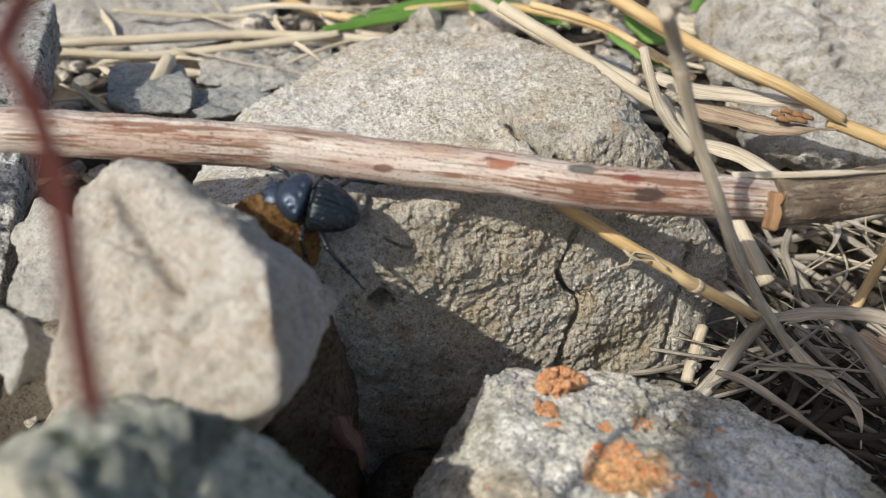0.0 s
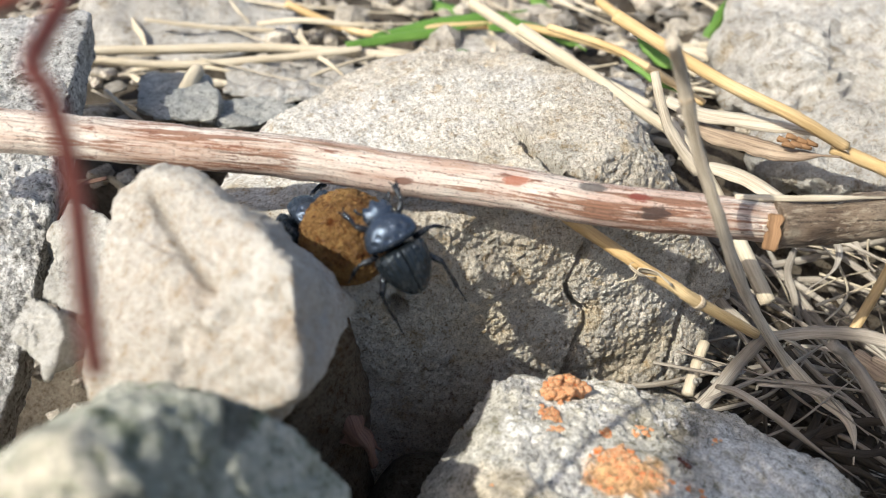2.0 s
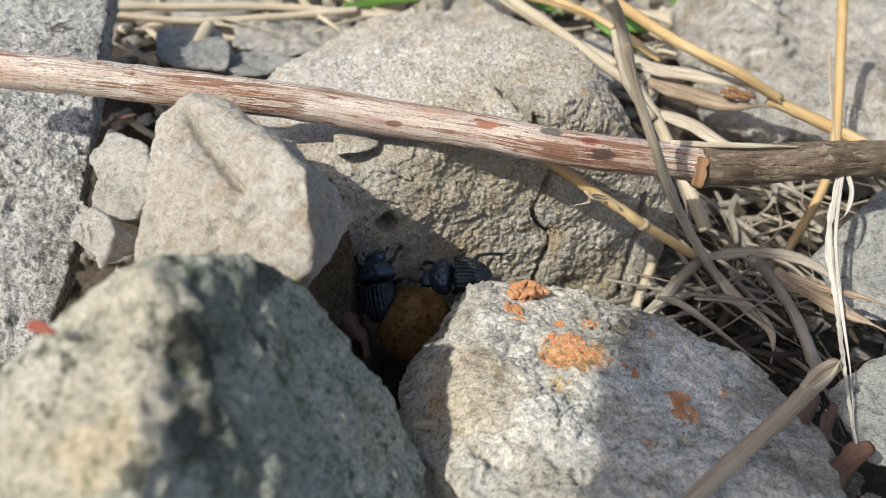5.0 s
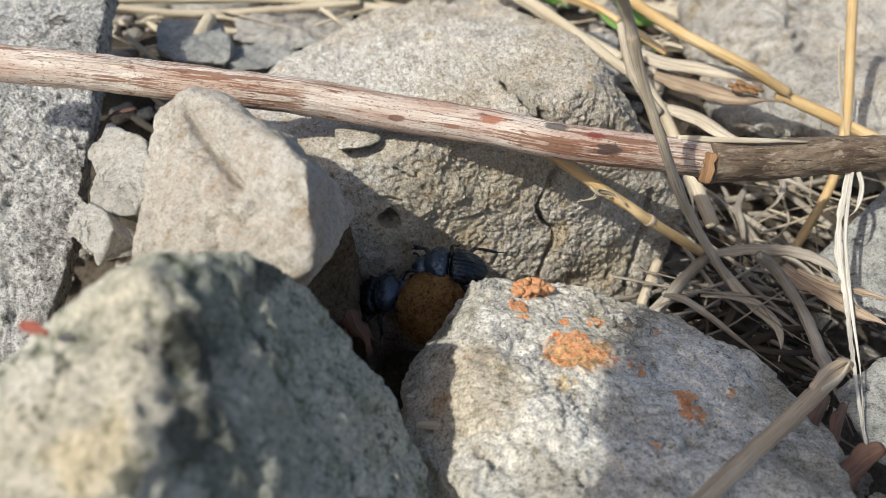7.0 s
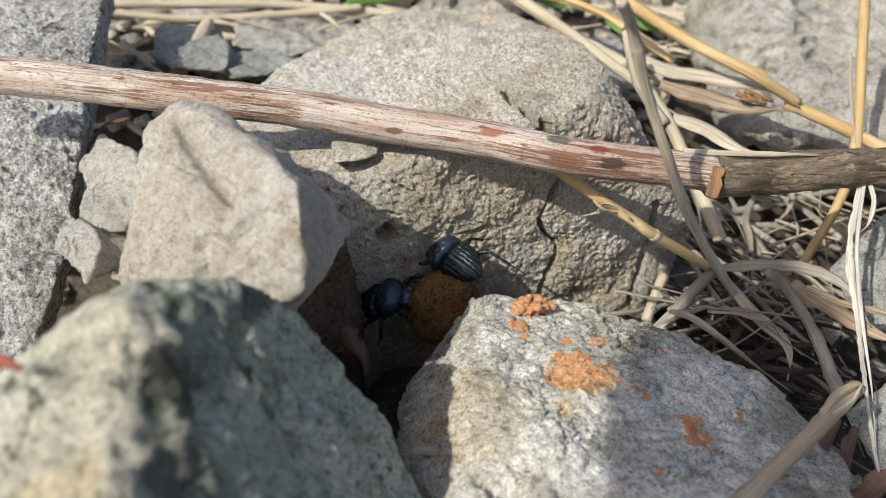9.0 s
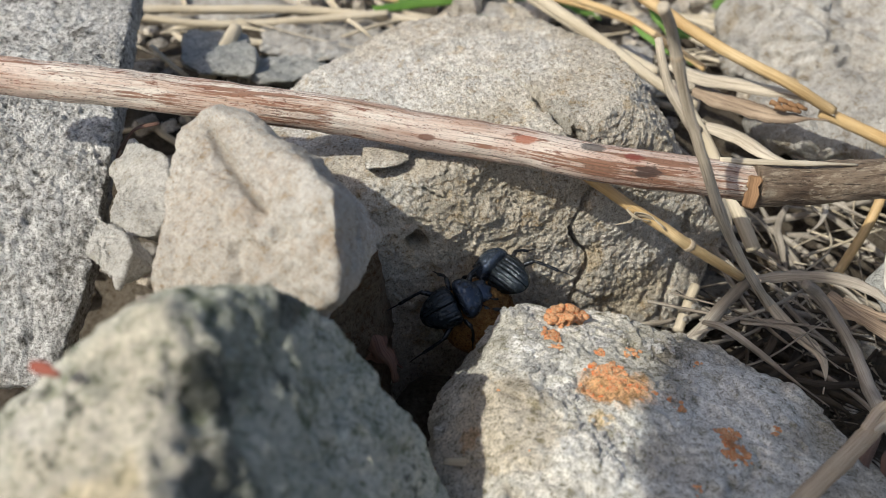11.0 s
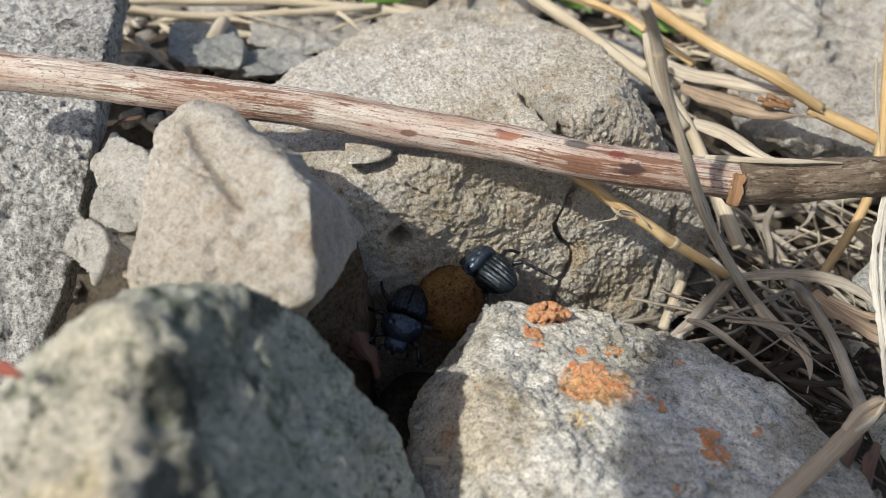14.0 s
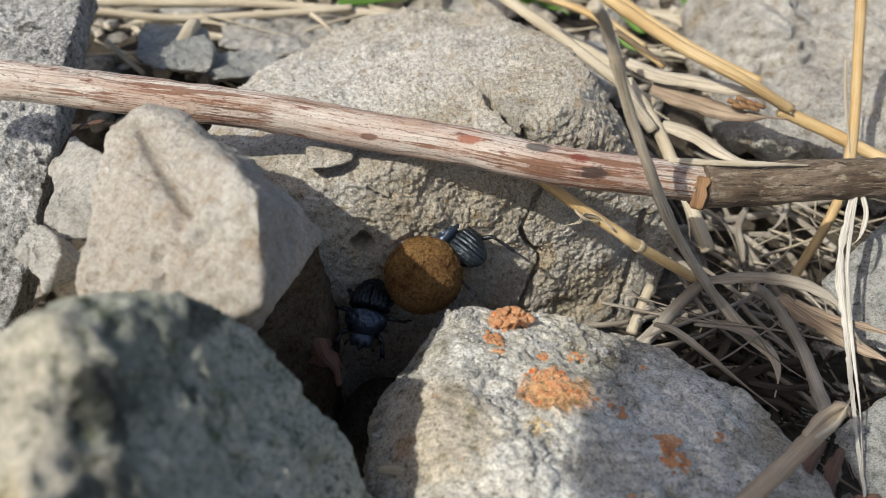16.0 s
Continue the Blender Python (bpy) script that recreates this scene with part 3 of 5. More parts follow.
def stalk(label, mat, points, radius, category="grass stalk", group="", name="grass_stalk", step=1.2, nodes=(), ring=None, **kw):
    """nodes: (share of the length, swelling, share of its width), each a ring of its own."""
    line = smooth_line(points, step)
    ob = plant_object(name, tube(line, radius, nodes=nodes, **kw), mat, None, label, category, group)
    r = radius[0] if isinstance(radius, tuple) else radius
    for where, swell, width in nodes:
        k = min(max(int(where * len(line)), 1), len(line) - 3)
        at_node, along = line[k], (line[k + 1] - line[k - 1]) / np.linalg.norm(line[k + 1] - line[k - 1])
        bit = np.array([at_node + along * x for x in (-0.7, -0.35, 0.0, 0.35, 0.7)])
        plant_object("node", tube(bit, r * (1.03 + swell * 0.5), 12, 0.05, 0.12, where * 9, ((0.5, 0.06, 0.3),)), ring or TAN_STALK, ob, "darker swollen node", inside=1)
    return ob


def blade(label, mat, points, width, category="leaf blade", group="", name="leaf_blade", **kw):
    return plant_object(name, ribbon(smooth_line(points, 0.9), width, **kw), mat, None, label, category, group)


# ---- ground: one sheet to the horizon ----
def build_ground():
    n = 240
    u = np.linspace(-1, 1, n + 1)
    reach = 260 * u + 9.0e4 * np.sign(u) * np.abs(u) ** 15
    x, y = [v.ravel() for v in np.meshgrid(reach, reach + 130, indexing="ij")]
    s = np.clip((y - 150) / 70, 0, 1)
    z = -32 + 48 * s * s * (3 - 2 * s)
    z = z - 26 * np.exp(-(((x - 72) / 26) ** 2 + ((y - 130) / 24) ** 2) ** 2)
    z = np.maximum(z, -32 + 34 * np.exp(-(((x + 4) / 17) ** 2 + ((y - 110) / 20) ** 2) ** 2))
    flat = np.stack([x, y, np.zeros_like(x)], 1)
    near = np.clip(1 - np.hypot(x, y - 130) / 2500, 0, 1)
    z = z + near * (5 * fbm(flat, 40, 3) + 1.8 * fbm(flat, 7, 3)) + (1 - near) * 900 * (perlin(flat / 30000) * 0.5)
    i, j = [v.ravel() for v in np.meshgrid(np.arange(n), np.arange(n), indexing="ij")]
    m = n + 1
    q = np.stack([i * m + j, (i + 1) * m + j, (i + 1) * m + j + 1, i * m + j + 1], 1)
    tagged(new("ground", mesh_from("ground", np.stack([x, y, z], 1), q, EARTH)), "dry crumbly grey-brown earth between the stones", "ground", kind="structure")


build_ground()

# ---- the stones ----
cracked_rock, CR_P, CR_F = stone(
    "cracked_rock", "large grey-buff limestone block with a rough nodular front and dark cracks", GREY_STONE,
    [(-48, 172, 40), (-37, 198, 41), (-17, 222, 43), (11, 222, 45), (28, 200, 49), (36, 168, 54), (31, 145, 56.5), (40, 146, 50), (46, 160, 43), (61, 154, 18), (50, 147, 2), (-2, 128.5, 49.5), (-16, 124.5, 46.5), (-30, 122, 44), (-46, 124, 42), (-27, 119, 34), (-14, 123, 4), (20, 137, 0), (40, 141, 2), (-45, 128, 12), (-17, 222, 0), (40, 215, -9), (50, 146, -20), (-14, 124, -20)], 205, centre=(8, 158, 28), sharp=70, rough=(1.2, 20), chip=(0.8, 8), grain=(0.4, 0.65), nodules=(0.75, 1.05), ledges=(0.2, 16),
    cracks=[([(26.3, 144.5, 37.7), (24.9, 142.7, 33.5), (21.9, 139.6, 27.7), (24.2, 138.2, 24.9), (26.9, 138.2, 23.9), (26.6, 136.8, 20.4), (24.7, 135.3, 14.9), (23.1, 134.5, 10.5), (22.8, 132.9, 4.9)], 0.62, 6.0), ([(1.5, 174, 49.3), (3.5, 172.7, 49.4), (8.3, 170.2, 48.8), (12.7, 158.4, 51.4), (14.3, 148, 53.1), (19, 141.5, 53.3), (20.7, 138.9, 52.7), (24, 135.5, 51)], 0.95, 4.0), ([(50, 150.5, 26.8), (50.1, 147.3, 19.1), (47.8, 144, 9.5), (47, 142.3, 3.8)], 0.7, 5.0), ([(-4, 134, 45.9), (-5.1, 131.9, 43), (-4.1, 129.8, 40.1), (-9.1, 130.2, 42.4)], 0.25, 1.4)],
    dents=[((-9.9, 124.1, 33.3), 1.75, 9.0), ((7, 135, 40), 5.0, 1.6)], seed=1.0)
pale_rock, PR_P, PR_F = stone(
    "pale_rock", "pale beige limestone lump with a shallow dark groove", PALE_STONE,
    [(-42.4, 109, 69.9), (-49.1, 106.6, 66.7), (-49.9, 103.1, 63.6), (-48.1, 85.4, 54.7), (-46.6, 77.8, 44.3), (-37, 108.7, 69.5), (-24.8, 97.7, 67.7), (-18.8, 84.9, 70.4), (-17.6, 75.5, 57.5), (-15.7, 85, 55.5), (-15.1, 111.5, 44), (-19, 116, 36), (-44.8, 76.5, 35.7), (-45.6, 134, 50.5), (-22.5, 122, 30), (-56.4, 121, 28.9), (-36, 112, 8), (-47, 98, 16)], 125, sharp=60, rough=(0.9, 16), chip=(0.8, 7), grain=(0.2, 1.0), nodules=(0.2, 1.6), pits=(1.0, 4.0), ledges=(0.22, 13),
    cracks=[([(-43.1, 101.7, 70.1), (-40.4, 99.8, 67.5), (-37.4, 97.7, 64.5), (-33.9, 95.8, 61.9), (-31, 94.2, 59.7)], 0.9, 1.7), ([(-43.1, 101.7, 70.1), (-37.4, 97.7, 64.5), (-31, 94.2, 59.7)], 2.6, 0.7)], dents=[((-30.5, 92.5, 60.2), 2.6, 1.3), ((-27, 90.5, 58), 1.6, 0.7)], seed=4.0)
near_rock, NR_P, NR_F = stone(
    "weathered_rock", "weathered grey-green stone with a sharp ridge and dark pits", MOSSY_STONE,
    [(-28.6, 51.4, 75.8), (-27.6, 47.6, 73.7), (-27.3, 38.9, 72.1), (-27, 30.6, 70.4), (-26.4, 22.4, 68.3), (-25.8, 16.2, 66.5), (-31.5, 50.4, 77.6), (-42.6, 47.5, 71.7), (-47.2, 42.9, 67.2), (-53.3, 38.9, 62.5), (-48, 23, 54.6), (-23.3, 62.1, 69.4), (-18.5, 66.5, 62.8), (-11.7, 65.7, 52.3), (-4.3, 66.2, 41.3), (0, 60.9, 34), (1.7, 53.3, 30.3), (-43.6, 86, 48.7), (-18.4, 77.4, 36.4), (-71, 72.3, 30.3), (-40, 72, -25), (-14, 62, -25), (-60, 60, -25), (-5, 40, -25), (-50, 20, -25)], 110, sharp=90, rough=(0.9, 12), chip=(0.9, 5), grain=(0.3, 1.5), pits=(1.1, 4.0), ledges=(0.2, 9), seed=9.0)
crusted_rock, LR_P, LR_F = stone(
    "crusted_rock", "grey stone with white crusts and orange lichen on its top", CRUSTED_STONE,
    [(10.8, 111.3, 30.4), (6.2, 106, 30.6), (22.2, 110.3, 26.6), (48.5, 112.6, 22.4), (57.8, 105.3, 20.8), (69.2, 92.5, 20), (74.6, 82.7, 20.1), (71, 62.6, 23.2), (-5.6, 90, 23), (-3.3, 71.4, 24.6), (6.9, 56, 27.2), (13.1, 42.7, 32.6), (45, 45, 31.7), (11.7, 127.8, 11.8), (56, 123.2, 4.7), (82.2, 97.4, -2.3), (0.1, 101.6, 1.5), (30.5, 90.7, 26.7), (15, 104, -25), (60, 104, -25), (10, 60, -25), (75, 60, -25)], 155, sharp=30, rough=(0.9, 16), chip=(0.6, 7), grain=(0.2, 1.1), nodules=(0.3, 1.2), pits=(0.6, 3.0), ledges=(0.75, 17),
    cracks=[([(37.7, 65.1, 31.7), (42.4, 67.8, 30.3), (46.1, 71.1, 28.8), (48.1, 74.4, 27.7), (50.8, 77.2, 25.8)], 0.5, 1.6), ([(8.4, 66.6, 29.9), (12, 63.2, 30), (10.8, 60.6, 30.4), (10.5, 59, 29.9)], 0.4, 1.4), ([(-0.5, 72, 27.5), (5.2, 71.4, 27.9), (9.7, 69.9, 30.5), (14.7, 70.2, 31.3)], 0.5, 1.2), ([(56, 90, 25.3), (58.2, 87.3, 24.9), (59.4, 82, 24.8)], 0.5, 1.5), ([(32, 97.4, 29.3), (39.2, 101.1, 27.2), (45, 103, 25.5)], 0.4, 1.2)], seed=13.0)
slab, SL_P, SL_F = stone(
    "pitted_slab", "upright grey slab of pitted stone with a straight edge", SLAB_STONE,
    [(-96.6, 218.2, 52.4), (-82.3, 164.1, 51.1), (-75.6, 131.3, 39.9), (-73.4, 106, 29.1), (-74.8, 90.1, 21), (-95.4, 85.8, 23.8), (-112.6, 134.7, 48.6), (-144.7, 211.6, 52.7), (-97.3, 219.3, 42.1), (-84, 150.1, 26.8), (-88.2, 122.2, -2.8)], 170, sharp=60, rough=(0.7, 16), chip=(0.8, 5), grain=(0.55, 1.5), nodules=(0.6, 1.5), pits=(2.6, 3.2), seed=17.0)
stone("boulder", "broad pale grey boulder with low broken ledges", FAR_STONE, [(81.9, 264.4, 36.4), (95, 311.6, 32.9), (169.8, 316.6, 38.5), (132.3, 180.6, 31), (98.1, 181.2, 27.4), (84.1, 190.1, 26.2), (74, 233.1, 27.6), (123.8, 205.5, -2.5), (138.1, 184.7, 11.2), (88.3, 243, 40.8)], 90, sharp=24, rough=(2.5, 22), chip=(2.0, 14), ledges=(2.4, 34), seed=21.0)
stone("stone", "smooth grey stone beside the dry grass", DARK_STONE, [(90.8, 142.9, 15.8), (107.2, 155, 28.7), (130, 162.3, 31.5), (117.1, 119.2, 15.1), (97.4, 119.6, 16.1), (93.4, 124.8, 14.7), (107.2, 158.7, 1.6), (145, 176.6, -0.1)], 60, sharp=60, rough=(0.5, 18), chip=(0.3, 10), seed=23.0)
stone("stone", "small grey stone under the tan stalk", DARK_STONE, [(82, 100.4, 12.1), (94.3, 108.5, 16.2), (112, 110.9, 19), (97.8, 76.6, 16.5), (84.1, 80.1, 13), (81.5, 91.8, 13.8), (103, 117.1, -4.4), (124, 119.8, -9.6)], 40, rough=(0.8, 18), chip=(0.5, 10), seed=25.0)
stone("stone", "small pale grey stone wedged beside the slab", WEDGE_STONE, [(-67.9, 108.5, 47.4), (-59.0, 99.9, 49.0), (-56.1, 95.0, 49.1), (-57.1, 89.8, 45.4), (-65.2, 97.6, 46.1), (-54.4, 99.0, 42.7), (-60.0, 105.9, 43.8), (-69.8, 116.3, 29.4)], 60, sharp=60, rough=(0.4, 8), chip=(0.5, 5), ledges=(0.35, 8), seed=27.0)
stone("stone", "small buff stone with a brown stain", WEDGE_STONE, [(-66.0, 111.5, 44.7), (-58.2, 122.8, 51.6), (-72.5, 140.1, 44.9), (-55.9, 105.4, 44.7), (-60.3, 104.4, 45.1), (-54.3, 111.7, 48.2), (-73.3, 131.5, 41.8), (-77.2, 151.5, 26.8), (-60.7, 119.4, 33.4)], 50, sharp=60, rough=(0.5, 8), chip=(0.6, 5), ledges=(0.35, 8), seed=29.0)
stone("stone", "pale grey boulder half sunk in rubble", FAR_STONE, [(-127.5, 279.1, 21.7), (-129, 299.5, 33.4), (-100.5, 335.3, 31.9), (-63.1, 331.8, 26.5), (-57.3, 289.9, 18.9), (-77.7, 271.9, 19.5), (-102.8, 265.5, 19.5), (-164, 367.8, -8.1), (-75, 377.7, -12.4), (-100.7, 310.3, -3.8)], 50, seed=31.0, rough=(3.0, 30))
stone("stone", "dark grey angular stone on dry earth", DARK_STONE, [(-83.2, 202.7, 34.2), (-91.3, 230.8, 30.8), (-72.7, 236.4, 29.9), (-62.6, 210.9, 31.7), (-61.6, 202.6, 30.3), (-75.6, 198.9, 32.2), (-90.6, 251.3, 16.4), (-70.8, 239.3, 16.5)], 36, seed=32.0)
stone("stone", "bluish grey stone next to the cracked block", DARK_STONE, [(-66.7, 205.3, 28.9), (-68.2, 222.7, 27.7), (-49.1, 232.9, 24.6), (-44.6, 215.6, 26.1), (-54, 204.9, 28.3), (-65.1, 246.4, 9.3)], 36, seed=33.0)
stone("stone", "layered buff stone half under dry straw", FAR_STONE, [(-67.4, 228.2, 26.8), (-72.1, 252, 25.9), (-53.4, 267.7, 22), (-28.1, 261.5, 21.6), (-30, 246.4, 22.7), (-47.1, 222.4, 27), (-68.7, 280.1, 5.1), (-35.9, 292.9, 5.4)], 50, seed=34.0, chip=(1.6, 7))
stone("slate_chip", "flat blue-grey stone chip on the cracked block", DARK_STONE, [(9.4, 221.4, 39), (13.4, 228.4, 38.4), (30.4, 224.9, 36.6), (30.6, 212.5, 36.5), (25.2, 208, 37), (15.6, 212.8, 38.8), (18.7, 237.6, 30.5), (32.2, 230.7, 29.2)], 30, seed=35.0, rough=(0.5, 8), chip=(0.5, 5))
stone("stone_flake", "thin loose flake lying on the cracked block", GREY_STONE, [(-21.7, 130.4, 51.4), (-16.3, 131.9, 51.6), (-12.1, 132.4, 50.5), (-12.1, 127.5, 50.6), (-15.5, 124.8, 50.4), (-20.1, 123.4, 50.2), (-20.8, 125.5, 51.5), (-18.6, 140.3, 44.5), (-21.4, 133.3, 45.2), (-13.8, 136, 45.4)], 24, seed=36.0, rough=(0.3, 6), chip=(0.3, 4))
stone("stone", "rounded grey stone lying among straws", FAR_STONE, [(31.1, 208.4, 32.3), (35.3, 232, 31.1), (51.8, 237.7, 30.3), (51.6, 211.2, 30.8), (43.3, 194.6, 29.8), (37.9, 195.7, 31.6), (50.6, 251.6, 15.3)], 40, seed=37.0)
stone("stone", "grey stone under a dry leaf sheath", FAR_STONE, [(77.9, 204, 25.5), (88, 192, 25.6), (100.8, 180.6, 26.7), (113.8, 192.4, 26), (121.2, 214.4, 22.4), (97.4, 230.5, 19.6), (109.3, 232.2, 4.4)], 40, seed=38.0)
stone("stone", "small pale stone at the foot of green grass", FAR_STONE, [(-15.1, 279.4, 20.8), (-12.3, 304.1, 21.3), (13.4, 315.1, 19.2), (15.9, 279.5, 20.6), (-0.4, 267.3, 20.9), (-0.9, 330.9, 7.1)], 36, seed=39.0)
stone("stone", "brown soil-stained stone under the pale lump, coloured darker for deep shade", SOIL_SHADE_STONE, [(-50, 104, 40), (-24, 100, 44), (-16, 112, 40), (-50, 125, 45), (-20, 128, 42), (-52, 100, -28), (-26, 92, -28), (-15, 106, -28), (-52, 128, -28), (-15, 130, -28)], 50, seed=41.0)


def lichen_patch(points, faces, spot, radius, cover, host, mat=LICHEN, size=0.7, name="lichen_patch", seed=0):
    """Crumbly crust: small lumps that sit on a stone's surface round a spot."""
    rng = np.random.RandomState(seed)
    out = normals_of(points, faces)
    d = np.linalg.norm(points - np.array(spot, float), axis=1)
    edge = radius * (1 + 0.55 * fbm(points, radius * 0.8, 3, 0.6, seed * 1.7))
    pick = np.where((d < edge) & (fbm(points, 1.6, 2, 0.5, seed + 40.0) > 0.4 - cover))[0]
    if not len(pick):
        pick = np.array([d.argmin()])
    pick = rng.choice(pick, min(len(pick), int(24 + 11 * radius * radius * cover / size**2)), replace=False)
    way, f = cube_ball(3)
    shapes = []
    for c in pick:
        r = size * rng.uniform(0.35, 0.85)
        lump = way * r * (1 + 0.28 * perlin(way * 1.7 + rng.uniform(0, 50)))[:, None] * (1, 1, 0.75)
        shapes.append((points[c] + out[c] * r * (0.25 if size < 0.85 else rng.uniform(0.2, 2.2)) + lump, f, np.zeros((len(way), 2))))
    p, f, _ = joined(shapes)
    ob = new(name, mesh_from(name, p - np.array(host.location) / MM, f, mat))
    ob.parent = host
    return tagged(ob, "crumbly orange lichen crust" if mat is LICHEN else "thin white mineral crust")


for k, (spot, radius, cover, size) in enumerate([((18.2, 107.0, 28.3), 2.4, 1, 1.0), ((20.5, 109.5, 27.4), 3.0, 1, 1.15), ((16.4, 100.5, 30.3), 1.8, 0.9, 0.7), ((17.3, 95.8, 31.5), 1.3, 0.5, 0.5), ((25.5, 97.7, 29.4), 1.2, 0.4, 0.4), ((31.4, 99.5, 28.4), 1.3, 0.4, 0.4), ((23.3, 91.7, 31), 1.4, 0.4, 0.4), ((25.9, 91.8, 31.1), 1.6, 0.4, 0.4), ((27.3, 90.6, 31.2), 2.6, 0.3, 0.4), ((31.1, 87.3, 31.4), 3, 0.12, 0.4), ((24.6, 87.8, 30.5), 3, 0.08, 0.35), ((37.9, 86.5, 29.1), 2.2, 0.12, 0.4), ((44.9, 82, 27.6), 2, 0.45, 0.55), ((46.1, 78.1, 28.2), 3, 0.45, 0.55), ((7.3, 83.9, 31.1), 0.8, 0.4, 0.4), ((12.1, 71, 31.6), 1, 0.3, 0.4), ((44.2, 100.5, 25.8), 0.8, 0.4, 0.4), ((37.6, 67.2, 30.7), 0.8, 0.35, 0.4), ((55, 84.9, 25.3), 1, 0.3, 0.4)]):
    lichen_patch(LR_P, LR_F, spot, radius, cover, crusted_rock, LICHEN, size, seed=k + 1)
for k, (spot, radius, cover, size) in enumerate([((13.7, 100.6, 30.5), 3, 0.5, 0.5), ((14.9, 91.4, 32.2), 3.2, 0.5, 0.5), ((12.4, 91.1, 31), 2.4, 0.4, 0.5), ((18.3, 85.3, 31.1), 2.6, 0.4, 0.45), ((26, 103.4, 28.9), 4, 0.3, 0.45), ((37.3, 103.6, 27.1), 3.5, 0.25, 0.45), ((24.4, 74.2, 31.6), 5, 0.22, 0.5), ((10.5, 107.8, 29.4), 2.5, 0.5, 0.6)]):
    lichen_patch(LR_P, LR_F, spot, radius, cover, crusted_rock, CRUST, size, "mineral_crust", k + 60)

# ---- the thick stalk that lies across ----
stick = tagged(new("fallen_stalk"), "thick dry stalk with peeling reddish bark, lying across the stones", "stalk")
STICK_LINE = smooth_line([(-97.6, 130.6, 63.9), (-87.4, 130.0, 63.3), (-70.7, 129.7, 62.4), (-50.9, 130.3, 60.4), (-27.0, 131.0, 58.0), (-9.1, 129.9, 55.9), (8.1, 128.3, 54.6), (25.1, 126, 53), (42.5, 127, 50.8), (55.8, 128.8, 48.7), (62.4, 131, 47.3), (69.1, 133.5, 46.5)], 0.9)
STICK_BASE = STICK_LINE[len(STICK_LINE) // 2].copy()
stick.location = Vector(STICK_BASE) * MM
STICK_WOOD = stalk_bark_material([(np.array(at_mm) - STICK_BASE, r, c) for at_mm, r, c in (
    ((23, 125.4, 56.8), 1.0, (0.09, 0.08, 0.075)), ((33.3, 123.2, 53.3), 1.2, (0.05, 0.032, 0.028)), ((30.5, 124.6, 55.2), 0.9, (0.24, 0.045, 0.03)),
    ((10.2, 125.9, 57.4), 0.9, (0.45, 0.16, 0.09)), ((-8.6, 126.3, 56.6), 0.7, (0.20, 0.09, 0.06)))])
plant_object("peeled_core", tube(STICK_LINE - STICK_BASE, (3.7, 3.65), 40, 0.06, 0.045, 3.0), STICK_WOOD, stick, "pale streaked core with red-brown flecks")
SLEEVE_LINE = smooth_line([(54.3, 128, 48.5), (67.6, 132.6, 46.9), (82.4, 137.6, 45.9), (97.8, 142.7, 44.1), (114.4, 147.7, 42.3)], 0.8)
plant_object("bark_sleeve", tube(SLEEVE_LINE - STICK_BASE, (4.3, 3.8), 40, 0.10, 0.07, 8.0, ((0.0, 0.08, 0.04), (0.3, 0.05, 0.05))), BARK, stick, "dark grey-brown bark with a torn end")
plant_object("splinter", ribbon(smooth_line([(47.8, 128.2, 53.9), (57.2, 129, 53.3), (69.7, 131.9, 52), (76.7, 134.7, 50.5)], 0.8) - STICK_BASE, 1.1, 0.6, (0, 0), 0.2, ends=0.35, face=(0, -0.7, 0.7), fray=0.02), PALE_STRAW, stick, "pale split fibre along the stalk")
plant_object("torn_bark", ribbon(smooth_line([(54.4, 126, 51.7), (53.6, 123.2, 49.7), (53.2, 122.1, 47.2)], 0.4) - STICK_BASE, 2.6, 0.9, (0, 0), -0.3, ends=0.75, face=(-0.2, -0.8, 0.5), fray=0.12), SEED, stick, "ragged orange-brown torn bark")

# ---- an added branch-shaped blocker out of view; its shade lies on the crusted rock and the grass ----
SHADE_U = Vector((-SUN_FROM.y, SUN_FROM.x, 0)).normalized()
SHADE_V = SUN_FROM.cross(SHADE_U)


def add_shade_blocker():
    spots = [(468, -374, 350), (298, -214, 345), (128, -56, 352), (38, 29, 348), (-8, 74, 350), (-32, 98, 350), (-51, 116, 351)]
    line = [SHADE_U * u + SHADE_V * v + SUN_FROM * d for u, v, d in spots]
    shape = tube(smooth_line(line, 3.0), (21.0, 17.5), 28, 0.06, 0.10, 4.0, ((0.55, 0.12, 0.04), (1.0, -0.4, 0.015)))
    plant_object("shade_blocker", shape, BARK, None, "thick branch-shaped shade blocker with grey-brown bark, added out of view", "branch")


add_shade_blocker()

# ---- stalks, straws and leaves ----
stalk("weathered grey-brown grass stalk leaning over the fallen stalk", GREY_STRAW, [(27, 102.7, 92.9), (30.5, 109.2, 85.9), (35.6, 112, 72.7), (41, 113.4, 61), (48.1, 118.8, 46.2), (57.2, 126, 30.5), (67, 131.4, 15.7)], (0.9, 1.05), nodes=((0.17, 0.15, 0.02), (0.55, 0.18, 0.04)), uneven=0.1, seed=2.0)
blade("pale curled grass leaf at the foot of a stalk", GREY_STRAW, [(64.3, 131.8, 19.7), (71.7, 127.2, 13.2), (76.5, 123.1, 11), (77, 118.3, 9.5), (75.1, 112.7, 8.7)], 2.6, twist=(-20, 30), face=(0, -0.7, 0.7))
stalk("golden straw running under the fallen stalk", STRAW, [(19.5, 138.2, 46.1), (26.6, 132.9, 43.9), (33.9, 129.4, 40.6), (40.8, 128, 36.9), (44.9, 128.3, 33.8), (60, 134.3, 21.5)], (1.25, 1.05), nodes=((0.62, 0.12, 0.06),))
